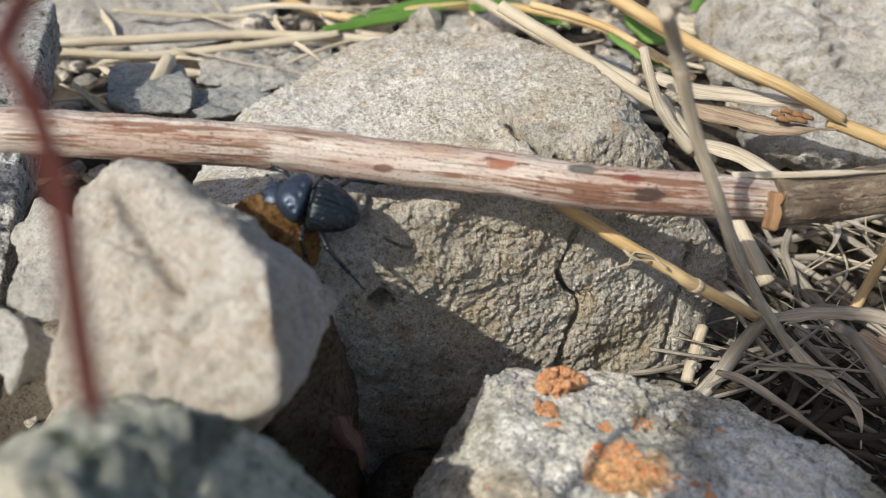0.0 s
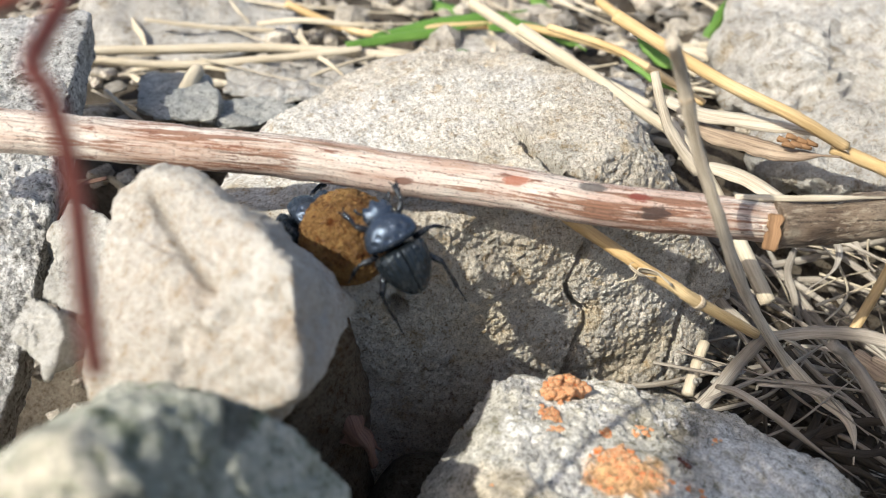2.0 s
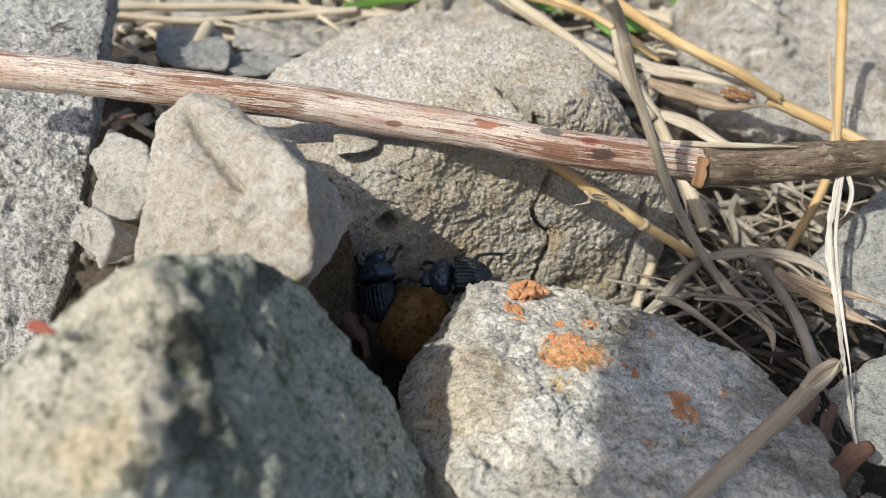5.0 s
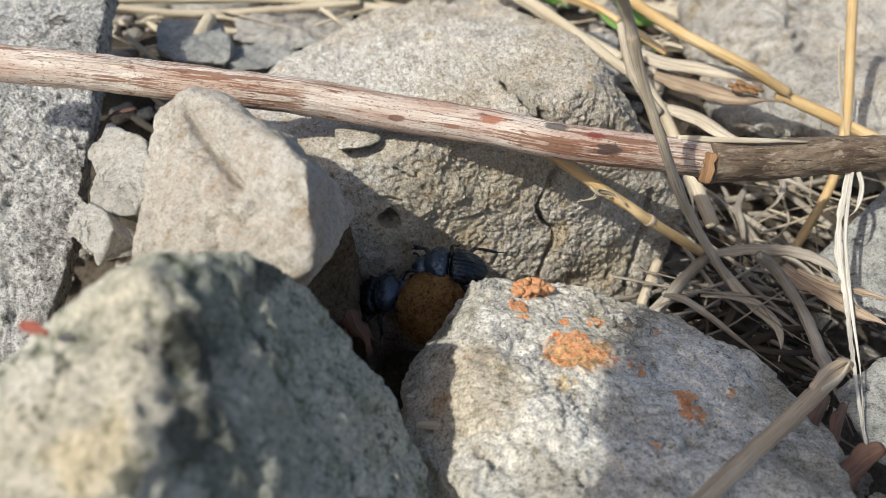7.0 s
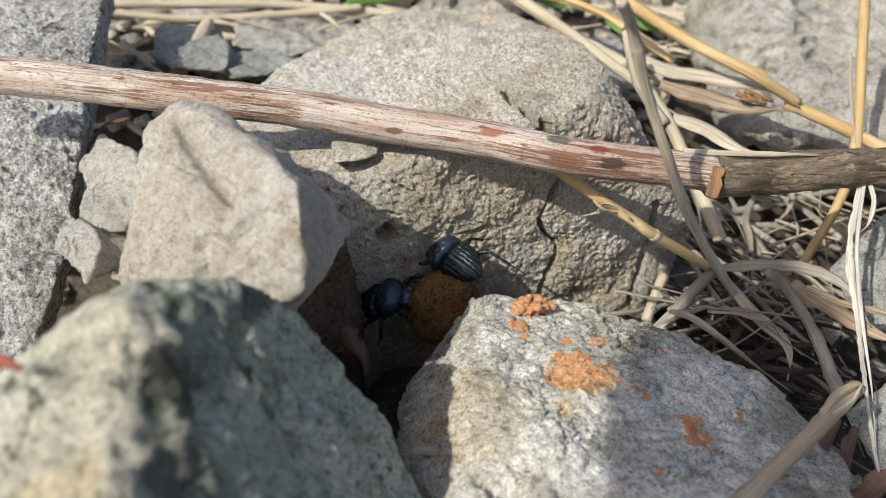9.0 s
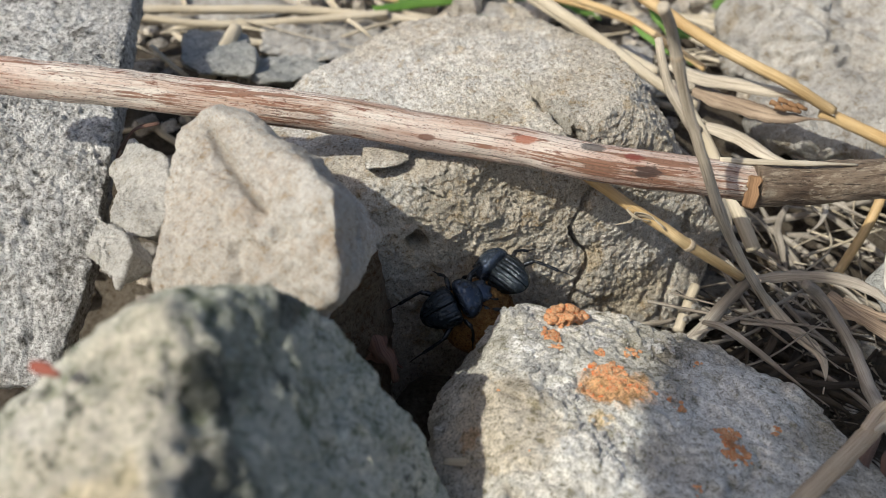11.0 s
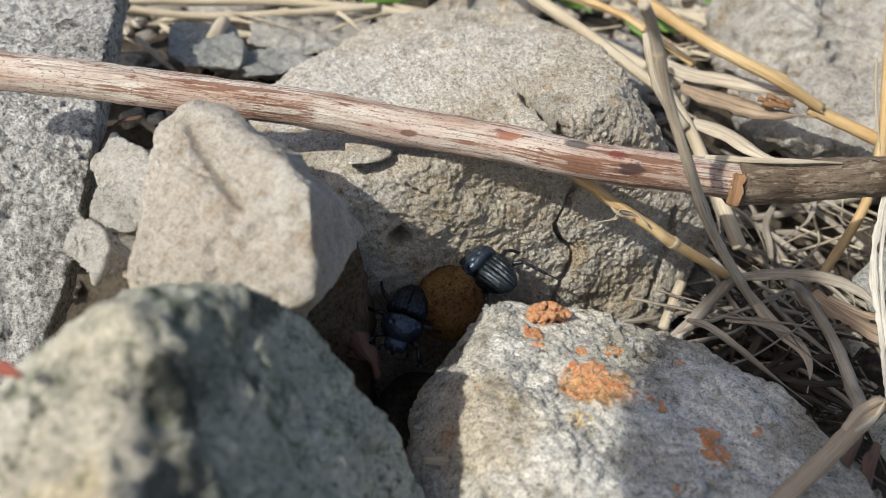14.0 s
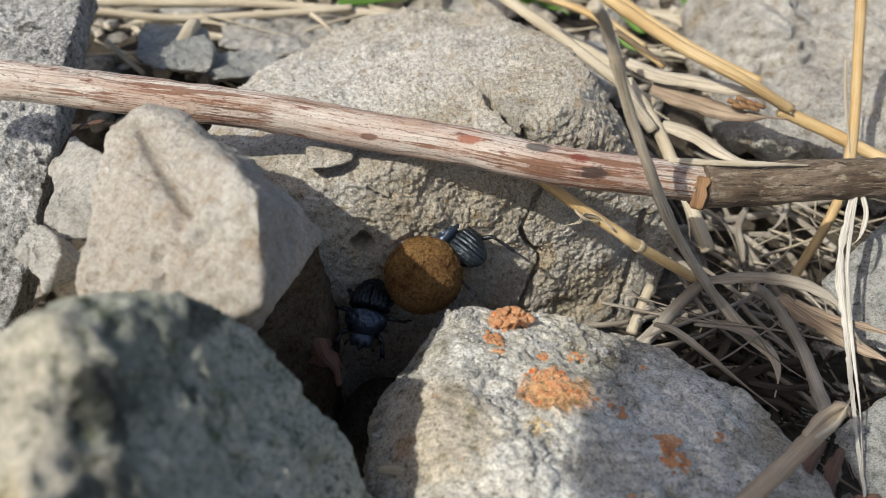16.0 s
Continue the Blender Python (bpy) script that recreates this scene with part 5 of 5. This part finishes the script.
def build_beetle(label):
    """A dung beetle 16 mm long that looks along x, with its back up."""
    root = tagged(new("dung_beetle"), label, "beetle", "pair of dung beetles")

    def shield(n, front, back, width, height, under, tip, tail):
        """A blunt shell; tip and tail: how much it narrows to the front and to the back."""
        way, f = cube_ball(n)
        full = np.sign(way) * np.abs(way) ** 0.8
        p = full * (1.0, width / 2, height)
        p[:, 0] = np.where(way[:, 0] > 0, full[:, 0] * front, full[:, 0] * back)
        p[:, 2] = np.where(way[:, 2] < 0, p[:, 2] * under, p[:, 2])
        ahead, behind = np.clip(p[:, 0] / front, 0, 1), np.clip(-p[:, 0] / back, 0, 1)
        p[:, 1] *= (1 - tip * ahead**2) * (1 - tail * behind**2)
        p[:, 2] *= 1 - 0.3 * np.maximum(ahead * (tip > 0.1), behind * (tail > 0.1)) ** 2
        return way, f, p

    way, f, p = shield(12, 1.2, 6.2, 7.4, 1.2, 1.6, 0.0, 0.4)
    part("abdomen", mesh_from("abdomen", p + (-0.9, 0, 1.9), f, LEG_CHITIN), root)
    for side in (1, -1):
        way, f, p = shield(44, 1.3, 6.8, 8.5, 3.2, 0.25, 0.06, 0.34)
        p[:, 1] = np.where(p[:, 1] * side < 0.05, 0.05 * side, p[:, 1])
        stripe = np.abs(np.sin(p[:, 1] * 3.4 + 0.3))
        p[:, 2] -= np.where(way[:, 2] > 0.1, 0.20 * (1 - stripe) ** 2, 0)
        p[:, 2] += 0.13 * fbm(p, 0.9, 3) * (way[:, 2] > 0.1)
        part("wing_case", mesh_from("wing_case", p + (-0.9, 0, 2.0), f, WING_CASE), root, "dusty black ribbed wing case")
    way, f, p = shield(26, 3.9, 1.5, 8.6, 3.3, 0.55, 0.36, 0.05)
    for spot in ((1.2, 2.0), (1.2, -2.0), (0.2, 0.9), (0.2, -0.9), (0.3, 3.0), (0.3, -3.0)):
        d = np.hypot(p[:, 0] - spot[0], p[:, 1] - spot[1])
        p[:, 2] -= np.where(way[:, 2] > 0, 0.35 * np.exp(-((d / 0.36) ** 2)), 0)
    p[:, 2] += 0.04 * fbm(p, 0.6, 2)
    part("thorax_shield", mesh_from("thorax_shield", p + (1.95, 0, 2.0), f, CHITIN), root, "smooth blue-black thorax shield with small pits")
    way, f = cube_ball(14)
    p = way * (2.0, 2.4, 0.95)
    s = np.clip(p[:, 0] / 2.0, 0, 1)
    p[:, 0] += 0.35 * s * np.cos(p[:, 1] * 3.4)
    p[:, 2] -= 0.5 * s**2
    head = part("head", mesh_from("head", p, f, CHITIN), root, "flat shovel-shaped toothed head", pose(6.1 * MM, 0, 1.7 * MM, 0, 14, 0))
    for side in (1, -1):
        way, f = cube_ball(5)
        part("eye", mesh_from("eye", way * (0.5, 0.3, 0.35) + (-0.7, 2.1 * side, 0.35), f, LEG_CHITIN), head)
        plant_object("antenna", limb([(0.6, 2.0 * side, 0), (1.3, 2.7 * side, 0.3), (2.1, 2.9 * side, 0.2)], (0.12, 0.28), 6), LEG_CHITIN, head)
    legs = []
    for side in (1, -1):
        for kind, hip, knee, ankle, tip in (
            ("fore_leg", (4.2, 2.4, 1.0), (1.4, 2.0, 0.5), (3.6, 2.9, -0.8), (4.6, 2.6, -1.3)),
            ("mid_leg", (0.2, 3.2, 0.8), (0.3, 2.6, 0.5), (-0.8, 4.6, -1.6), (-1.6, 5.8, -2.2)),
            ("hind_leg", (-2.0, 3.0, 0.7), (-2.8, 2.8, 0.9), (-7.6, 3.9, -1.2), (-10.6, 4.6, -2.4)),
        ):
            s = np.array((1, side, 1))
            knee, ankle, tip = [np.array(v) * s for v in (knee, ankle, tip)]
            leg = plant_object("leg", limb([np.zeros(3), knee * 0.5 + (0, 0, 0.25), knee], (0.62, 0.46)), LEG_CHITIN, root)
            leg.location = Vector(np.array(hip) * s) * MM
            plant_object("shin", limb([knee, (knee + ankle) / 2 + (0.25, 0, 0.2), ankle], (0.30, 0.52 if kind == "fore_leg" else 0.36)), LEG_CHITIN, leg)
            plant_object("foot", limb([ankle, (ankle + tip) / 2 + (0, 0, 0.2), tip], (0.16, 0.09), 6), LEG_CHITIN, leg)
            if kind == "fore_leg":
                for s0 in (0.4, 0.65, 0.9):
                    root_at = knee + (ankle - knee) * s0
                    plant_object("tooth", limb([root_at, root_at + np.array((0.5, 0.5 * side, 0)), root_at + np.array((0.8, 0.9 * side, 0))], (0.26, 0.06), 5), LEG_CHITIN, leg)
            legs.append((leg, kind, side))
    return root, legs


def build_ant():
    """An ant 3.2 mm long that looks along x."""
    root = tagged(new("ant"), "tiny dark reddish-brown ant crossing the crusted rock", "ant")
    for name, size, middle in (("abdomen", (0.62, 0.42, 0.4), (-1.05, 0, 0.55)), ("thorax", (0.5, 0.24, 0.25), (0, 0, 0.55)), ("head", (0.4, 0.36, 0.3), (0.85, 0, 0.6))):
        way, f = cube_ball(6)
        part(name, mesh_from(name, way * size * (1 + 0.15 * way[:, :1]) + middle, f, ANT_CHITIN), root)
    for side in (1, -1):
        for out_x, reach in ((0.9, 0.9), (0.0, 1.1), (-1.1, 1.0)):
            plant_object("leg", limb([(out_x * 0.2, 0.15 * side, 0.5), (out_x * 0.6, reach * 0.6 * side, 0.85), (out_x, reach * side, 0.0)], (0.09, 0.05), 5), ANT_CHITIN, root)
        plant_object("antenna", limb([(1.1, 0.12 * side, 0.7), (1.5, 0.4 * side, 0.85), (1.9, 0.5 * side, 0.6)], (0.05, 0.04), 5), ANT_CHITIN, root)
    return root


ant = build_ant()
ball = build_ball()
first_beetle, first_legs = build_beetle("blue-black dung beetle hauling a dung ball backwards")
second_beetle, second_legs = build_beetle("black dung beetle clinging beside a dung ball")

BALL_ROWS = [
    (0, -26.54, 118.77, 49.69, 9.0, 17.9, 20.0),
    (0.5, -23.85, 119.02, 52.42, 11.0, 21.9, 20.0),
    (1, -21.03, 118.30, 52.54, 21.3, 42.7, 20.0),
    (1.5, -17.90, 119.40, 53.38, 32.9, 65.9, 20.0),
    (2, -17.09, 117.80, 52.66, 35.9, 71.9, 20.0),
    (2.3, -15.76, 122.45, 51.14, 40.8, 81.7, 20.0),
    (2.5, -14.18, 119.15, 51.15, 46.7, 93.4, 20.0),
    (2.6, -12.12, 117.56, 49.94, 54.3, 108.6, 20.0),
    (2.7, -6.73, 120.92, 30.79, 74.7, 149.5, 20.0),
    (2.8, -9.38, 119.52, 13.95, 64.9, 129.8, 20.0),
    (3, -7.27, 118.84, 9.67, 72.7, 145.4, 20.0),
    (3.5, -2.23, 112.88, 15.38, 91.5, 183.0, 20.0),
    (3.7, -5.67, 112.73, 15.63, 78.7, 157.4, 20.0),
    (4, -3.36, 110.26, 19.52, 87.3, 174.5, 20.0),
    (4.2, -4.06, 108.05, 18.55, 84.7, 169.3, 20.0),
    (6.3, -0.32, 109.03, 21.08, 98.6, 197.2, 20.0),
    (6.5, -0.49, 108.58, 20.56, 98.0, 196.0, 20.0),
    (7, -0.13, 111.71, 20.40, 99.3, 198.6, 20.0),
    (7.5, 1.41, 112.58, 20.20, 100.8, 201.5, 20.0),
    (8, 0.07, 113.20, 20.30, 102.5, 205.0, 20.0),
    (8.5, 0.92, 114.40, 21.20, 103.2, 206.4, 20.0),
    (9, 2.21, 117.61, 20.12, 108.0, 216.0, 20.0),
    (9.7, 2.08, 119.55, 18.47, 107.5, 215.0, 20.0),
    (11.8, 4.65, 120.18, 18.40, 117.1, 234.2, 20.0),
    (12.5, 5.64, 120.97, 18.58, 120.8, 241.6, 20.0),
    (13, 5.34, 121.20, 18.72, 119.6, 239.3, 20.0),
    (13.5, 2.48, 120.89, 18.50, 109.0, 218.0, 20.0),
    (14, 0.71, 121.89, 19.14, 102.4, 204.9, 20.0),
    (14.5, -1.55, 121.20, 19.02, 94.0, 188.0, 20.0),
    (15, -1.18, 121.44, 21.04, 95.4, 190.8, 20.0),
    (15.5, 1.22, 122.75, 23.63, 104.3, 208.7, 20.0),
    (16, 2.41, 122.18, 27.78, 108.7, 217.5, 20.0),
]
FIRST_ROWS = [
    (0, -19.86, 120.71, 54.53, -27.6, -17.2, 174.4),
    (0.5, -15.57, 119.33, 54.56, -32.7, -27.9, 167.2),
    (1, -11.86, 117.60, 54.87, -31.3, -37.8, 158.7),
    (1.5, -10.40, 114.00, 54.99, -44.7, -41.8, 162.9),
    (2, -8.55, 109.63, 56.44, -35.6, -54.3, 145.7),
    (2.3, -6.31, 113.73, 52.30, -27.6, -56.3, 135.5),
    (2.5, -4.94, 111.35, 48.30, -7.3, -54.6, 107.2),
    (2.6, -3.57, 107.91, 46.20, -14.1, -47.9, 115.3),
    (2.7, -5.38, 120.35, 20.98, -10.7, -63.2, 104.4),
    (2.8, -1.05, 127.07, 7.14, -41.1, -74.2, 138.8),
    (3, 4.18, 133.84, -3.47, -67.1, -69.0, 171.2),
    (3.5, 11.31, 132.92, 4.27, -14.7, -0.5, 180.8),
    (3.7, 6.88, 126.69, 14.08, -14.9, 9.8, 173.9),
    (4, 9.47, 120.43, 19.00, -15.1, 14.5, 171.1),
    (4.2, 6.24, 116.74, 23.34, -15.1, 14.4, 168.0),
    (6.3, 4.89, 115.40, 26.14, -17.3, 1.8, 187.4),
    (6.5, 3.72, 115.55, 26.50, -17.3, 2.2, 187.5),
    (7, 3.32, 117.41, 25.41, -17.3, -3.7, 178.0),
    (7.5, 6.45, 122.43, 27.48, -26.8, 0.8, 148.2),
    (8, 5.10, 121.17, 28.42, -31.6, 3.6, 137.5),
    (8.5, 4.36, 122.02, 29.03, -31.6, 3.6, 137.6),
    (9, 4.50, 124.49, 26.51, -30.0, 0.2, 136.4),
    (9.7, 7.16, 126.03, 25.04, -28.1, 0.6, 132.3),
    (11.8, 8.00, 125.63, 24.66, -30.6, 1.1, 137.5),
    (12.5, 6.78, 126.96, 24.80, -30.2, -3.7, 139.1),
    (13, 8.22, 127.34, 25.35, -29.7, -3.4, 137.5),
    (13.5, 8.77, 126.36, 24.49, -29.1, -1.7, 135.7),
    (14, 8.73, 125.82, 24.34, -29.0, -1.9, 136.5),
    (14.5, 6.38, 126.30, 24.92, -30.7, -3.9, 141.5),
    (15, 7.33, 126.59, 26.49, -27.5, -2.8, 133.1),
    (15.5, 9.82, 128.35, 27.94, -24.5, -6.5, 128.7),
    (15.8, 9.73, 129.84, 29.03, -25.8, -4.5, 130.4),
    (16, 9.19, 130.21, 29.30, -29.5, -6.0, 139.2),
]
SECOND_ROWS = [
    (0, -32.20, 127.18, 40.36, -7.2, -38.5, 34.3),
    (1, -31.60, 123.50, 45.87, -6.4, -39.4, 35.3),
    (1.5, -26.87, 125.84, 47.62, -6.9, -40.0, 36.1),
    (2, -25.41, 125.88, 48.33, -3.7, -43.5, 31.1),
    (2.3, -25.39, 130.72, 47.11, -4.0, -43.5, 31.5),
    (2.5, -22.73, 129.78, 46.99, -4.2, -43.5, 31.7),
    (2.6, -22.08, 128.82, 46.78, -4.0, -43.4, 31.5),
    (2.65, -16, 125, 45, -20, -25, 85),
    (2.7, -9.19, 121.60, 43.82, -35.5, -15.5, 141.0),
    (2.8, -4.10, 117.11, 26.26, -48.3, -51.4, 162.0),
    (2.9, -5.63, 120.20, 21.51, -48.0, -48.9, 162.7),
    (3, -8.48, 123.02, 15.90, -42.8, -29.8, 158.8),
    (3.5, -8.02, 125.86, 21.13, -32.0, -26.8, 138.1),
    (3.7, -9.68, 117.98, 24.66, -28.5, -18.9, 129.9),
    (4, -6.47, 117.07, 25.23, -31.8, -16.6, 134.5),
    (4.2, -9.89, 113.79, 25.94, -34.0, -15.9, 138.4),
    (6.3, -10.48, 112.63, 21.02, 27.6, -33.5, -22.4),
    (7, -9.89, 114.87, 19.44, 27.8, -34.6, -23.5),
    (8, -9.97, 116.23, 19.17, 29.4, -38.3, -22.1),
    (9, -9.22, 120.23, 18.27, 27.3, -33.9, -25.7),
    (9.3, -10.75, 118.66, 18.00, 39.1, -39.6, 8.3),
    (9.7, -6.61, 118.49, 19.50, 3.1, -29.5, 88.1),
    (11.8, -1.29, 116.33, 23.58, 43.0, -8.8, -1.9),
    (12, -1.48, 116.22, 23.52, 43.0, -10.0, -1.0),
    (12.2, -1.96, 114.84, 23.04, 42.8, -24.0, 20.8),
    (12.5, -1.27, 116.79, 23.35, -27.9, -38.4, 129.6),
    (12.75, 1.37, 113.74, 24.23, -51.4, 12.8, 170.6),
    (13, -2.36, 113.39, 22.16, -3.8, 31.1, 266.8),
    (13.5, -6.98, 113.30, 21.09, -15.3, 21.6, 252.2),
    (14, -8.31, 114.47, 19.65, -11.5, 18.7, 257.7),
    (14.5, -9.55, 115.22, 19.41, -10.1, 17.5, 259.4),
    (15, -9.97, 116.38, 19.47, -11.5, 18.2, 257.0),
    (15.5, -8.90, 118.41, 19.79, -10.7, 18.6, 258.1),
    (16, -8.52, 118.19, 19.60, -7.6, 20.7, 262.1),
]
ANT_ROWS = [
    (0, 44.58, 78.94, 28.98, 0.0, -0.5, 119.9),
    (1.6, 44.58, 78.94, 28.98, 0.0, -0.5, 119.9),
    (2.1, 33.61, 97.98, 29.18, 0.0, 9.7, 123.3),
    (2.5, 23.01, 114.14, 25.88, 0.0, -16.1, 171.9),
    (3.5, 12.56, 107.63, 30.20, 0.0, 6.1, 200.7),
    (4, 9.80, 107.60, 30.80, 0.0, 6.1, 200.7),
    (4.2, 8.60, 108.20, 30.70, 0.0, 6.1, 170.7),
    (4.8, 5.60, 110.50, 25.00, 0.0, 50.0, 170.7),
    (5.4, 3.00, 112.50, 5.00, 0.0, 60.0, 170.7),
    (16, 3.00, 112.50, 5.00, 0.0, 60.0, 170.7),
]
STICK_ROWS = [
    (0, 0.05, 0.55, 1.88, -0.48, -0.65),
    (0.5, 0.23, 1.36, 3.28, -0.44, 0.02),
    (1, 0.25, 1.05, 3.44, -0.54, 0.04),
    (1.5, 0.26, 0.27, 2.22, -0.13, 0.15),
    (2, 0.21, 0.20, 1.90, -0.16, 0.14),
    (2.5, 0.23, 0.11, 1.23, -0.27, -0.38),
    (3, 0.11, -0.23, 0.23, -0.20, -0.34),
    (3.5, 0.19, -0.41, 0.39, 0.16, 0.29),
    (4, 0.00, 0.00, 0.00, 0.00, 0.00),
    (16, 0.00, 0.00, 0.00, 0.00, 0.00),
]
# The red stem is pushed aside.
RED_ROWS = [(0.0, 0, 0, 0), (0.5, -2, 0, 0), (1.0, -3.5, 0, 0), (2.0, -3.5, 0, 0), (2.5, -2.5, 0, 0), (3.0, -0.5, 0, 0), (3.2, -4, 0, 0), (3.6, -40, 0, -2), (4.0, -85, 0, -3), (4.2, -100, 0, -4), (5.0, -150, 0, -4), (16.0, -150, 0, -4)]
# Spans in which each beetle scrambles.
BUSY = [(0.0, 3.4, 1.0), (3.4, 6.2, 0.5), (6.2, 9.7, 0.45), (9.7, 12.0, 0.7), (12.0, 16.0, 0.55)]


def key_legs(legs, phase):
    for k, (leg, kind, side) in enumerate(legs):
        base = leg.location / MM
        rows = []
        for i in range(65):
            t = i * 0.25
            amount = next(a for lo, hi, a in BUSY if lo <= t <= hi)
            swing = amount * math.sin(t * 5.3 + phase + k * 2.1)
            lift = amount * math.sin(t * 4.1 + phase + k * 1.3)
            rows.append((t, pose(base.x * MM, base.y * MM, base.z * MM, side * 9 * lift, 0, side * 13 * swing)))
        walk(leg, rows)


def motions():
    for thing, rows in ((ant, ANT_ROWS), (ball, BALL_ROWS), (first_beetle, FIRST_ROWS), (second_beetle, SECOND_ROWS)):
        walk(thing, [(t, pose(x * MM, y * MM, z * MM, rx, ry, rz)) for t, x, y, z, rx, ry, rz in rows])
    b = STICK_BASE
    walk(stick, [(t, pose((b[0] + x) * MM, (b[1] + y) * MM, (b[2] + z) * MM, 0, ry, rz)) for t, x, y, z, ry, rz in STICK_ROWS])
    at = red_stem_at
    walk(red_stem, [(t, pose(at.x + x * MM, at.y + y * MM, at.z + z * MM)) for t, x, y, z in RED_ROWS])
    key_legs(first_legs, 0.0)
    key_legs(second_legs, 1.7)


motions()
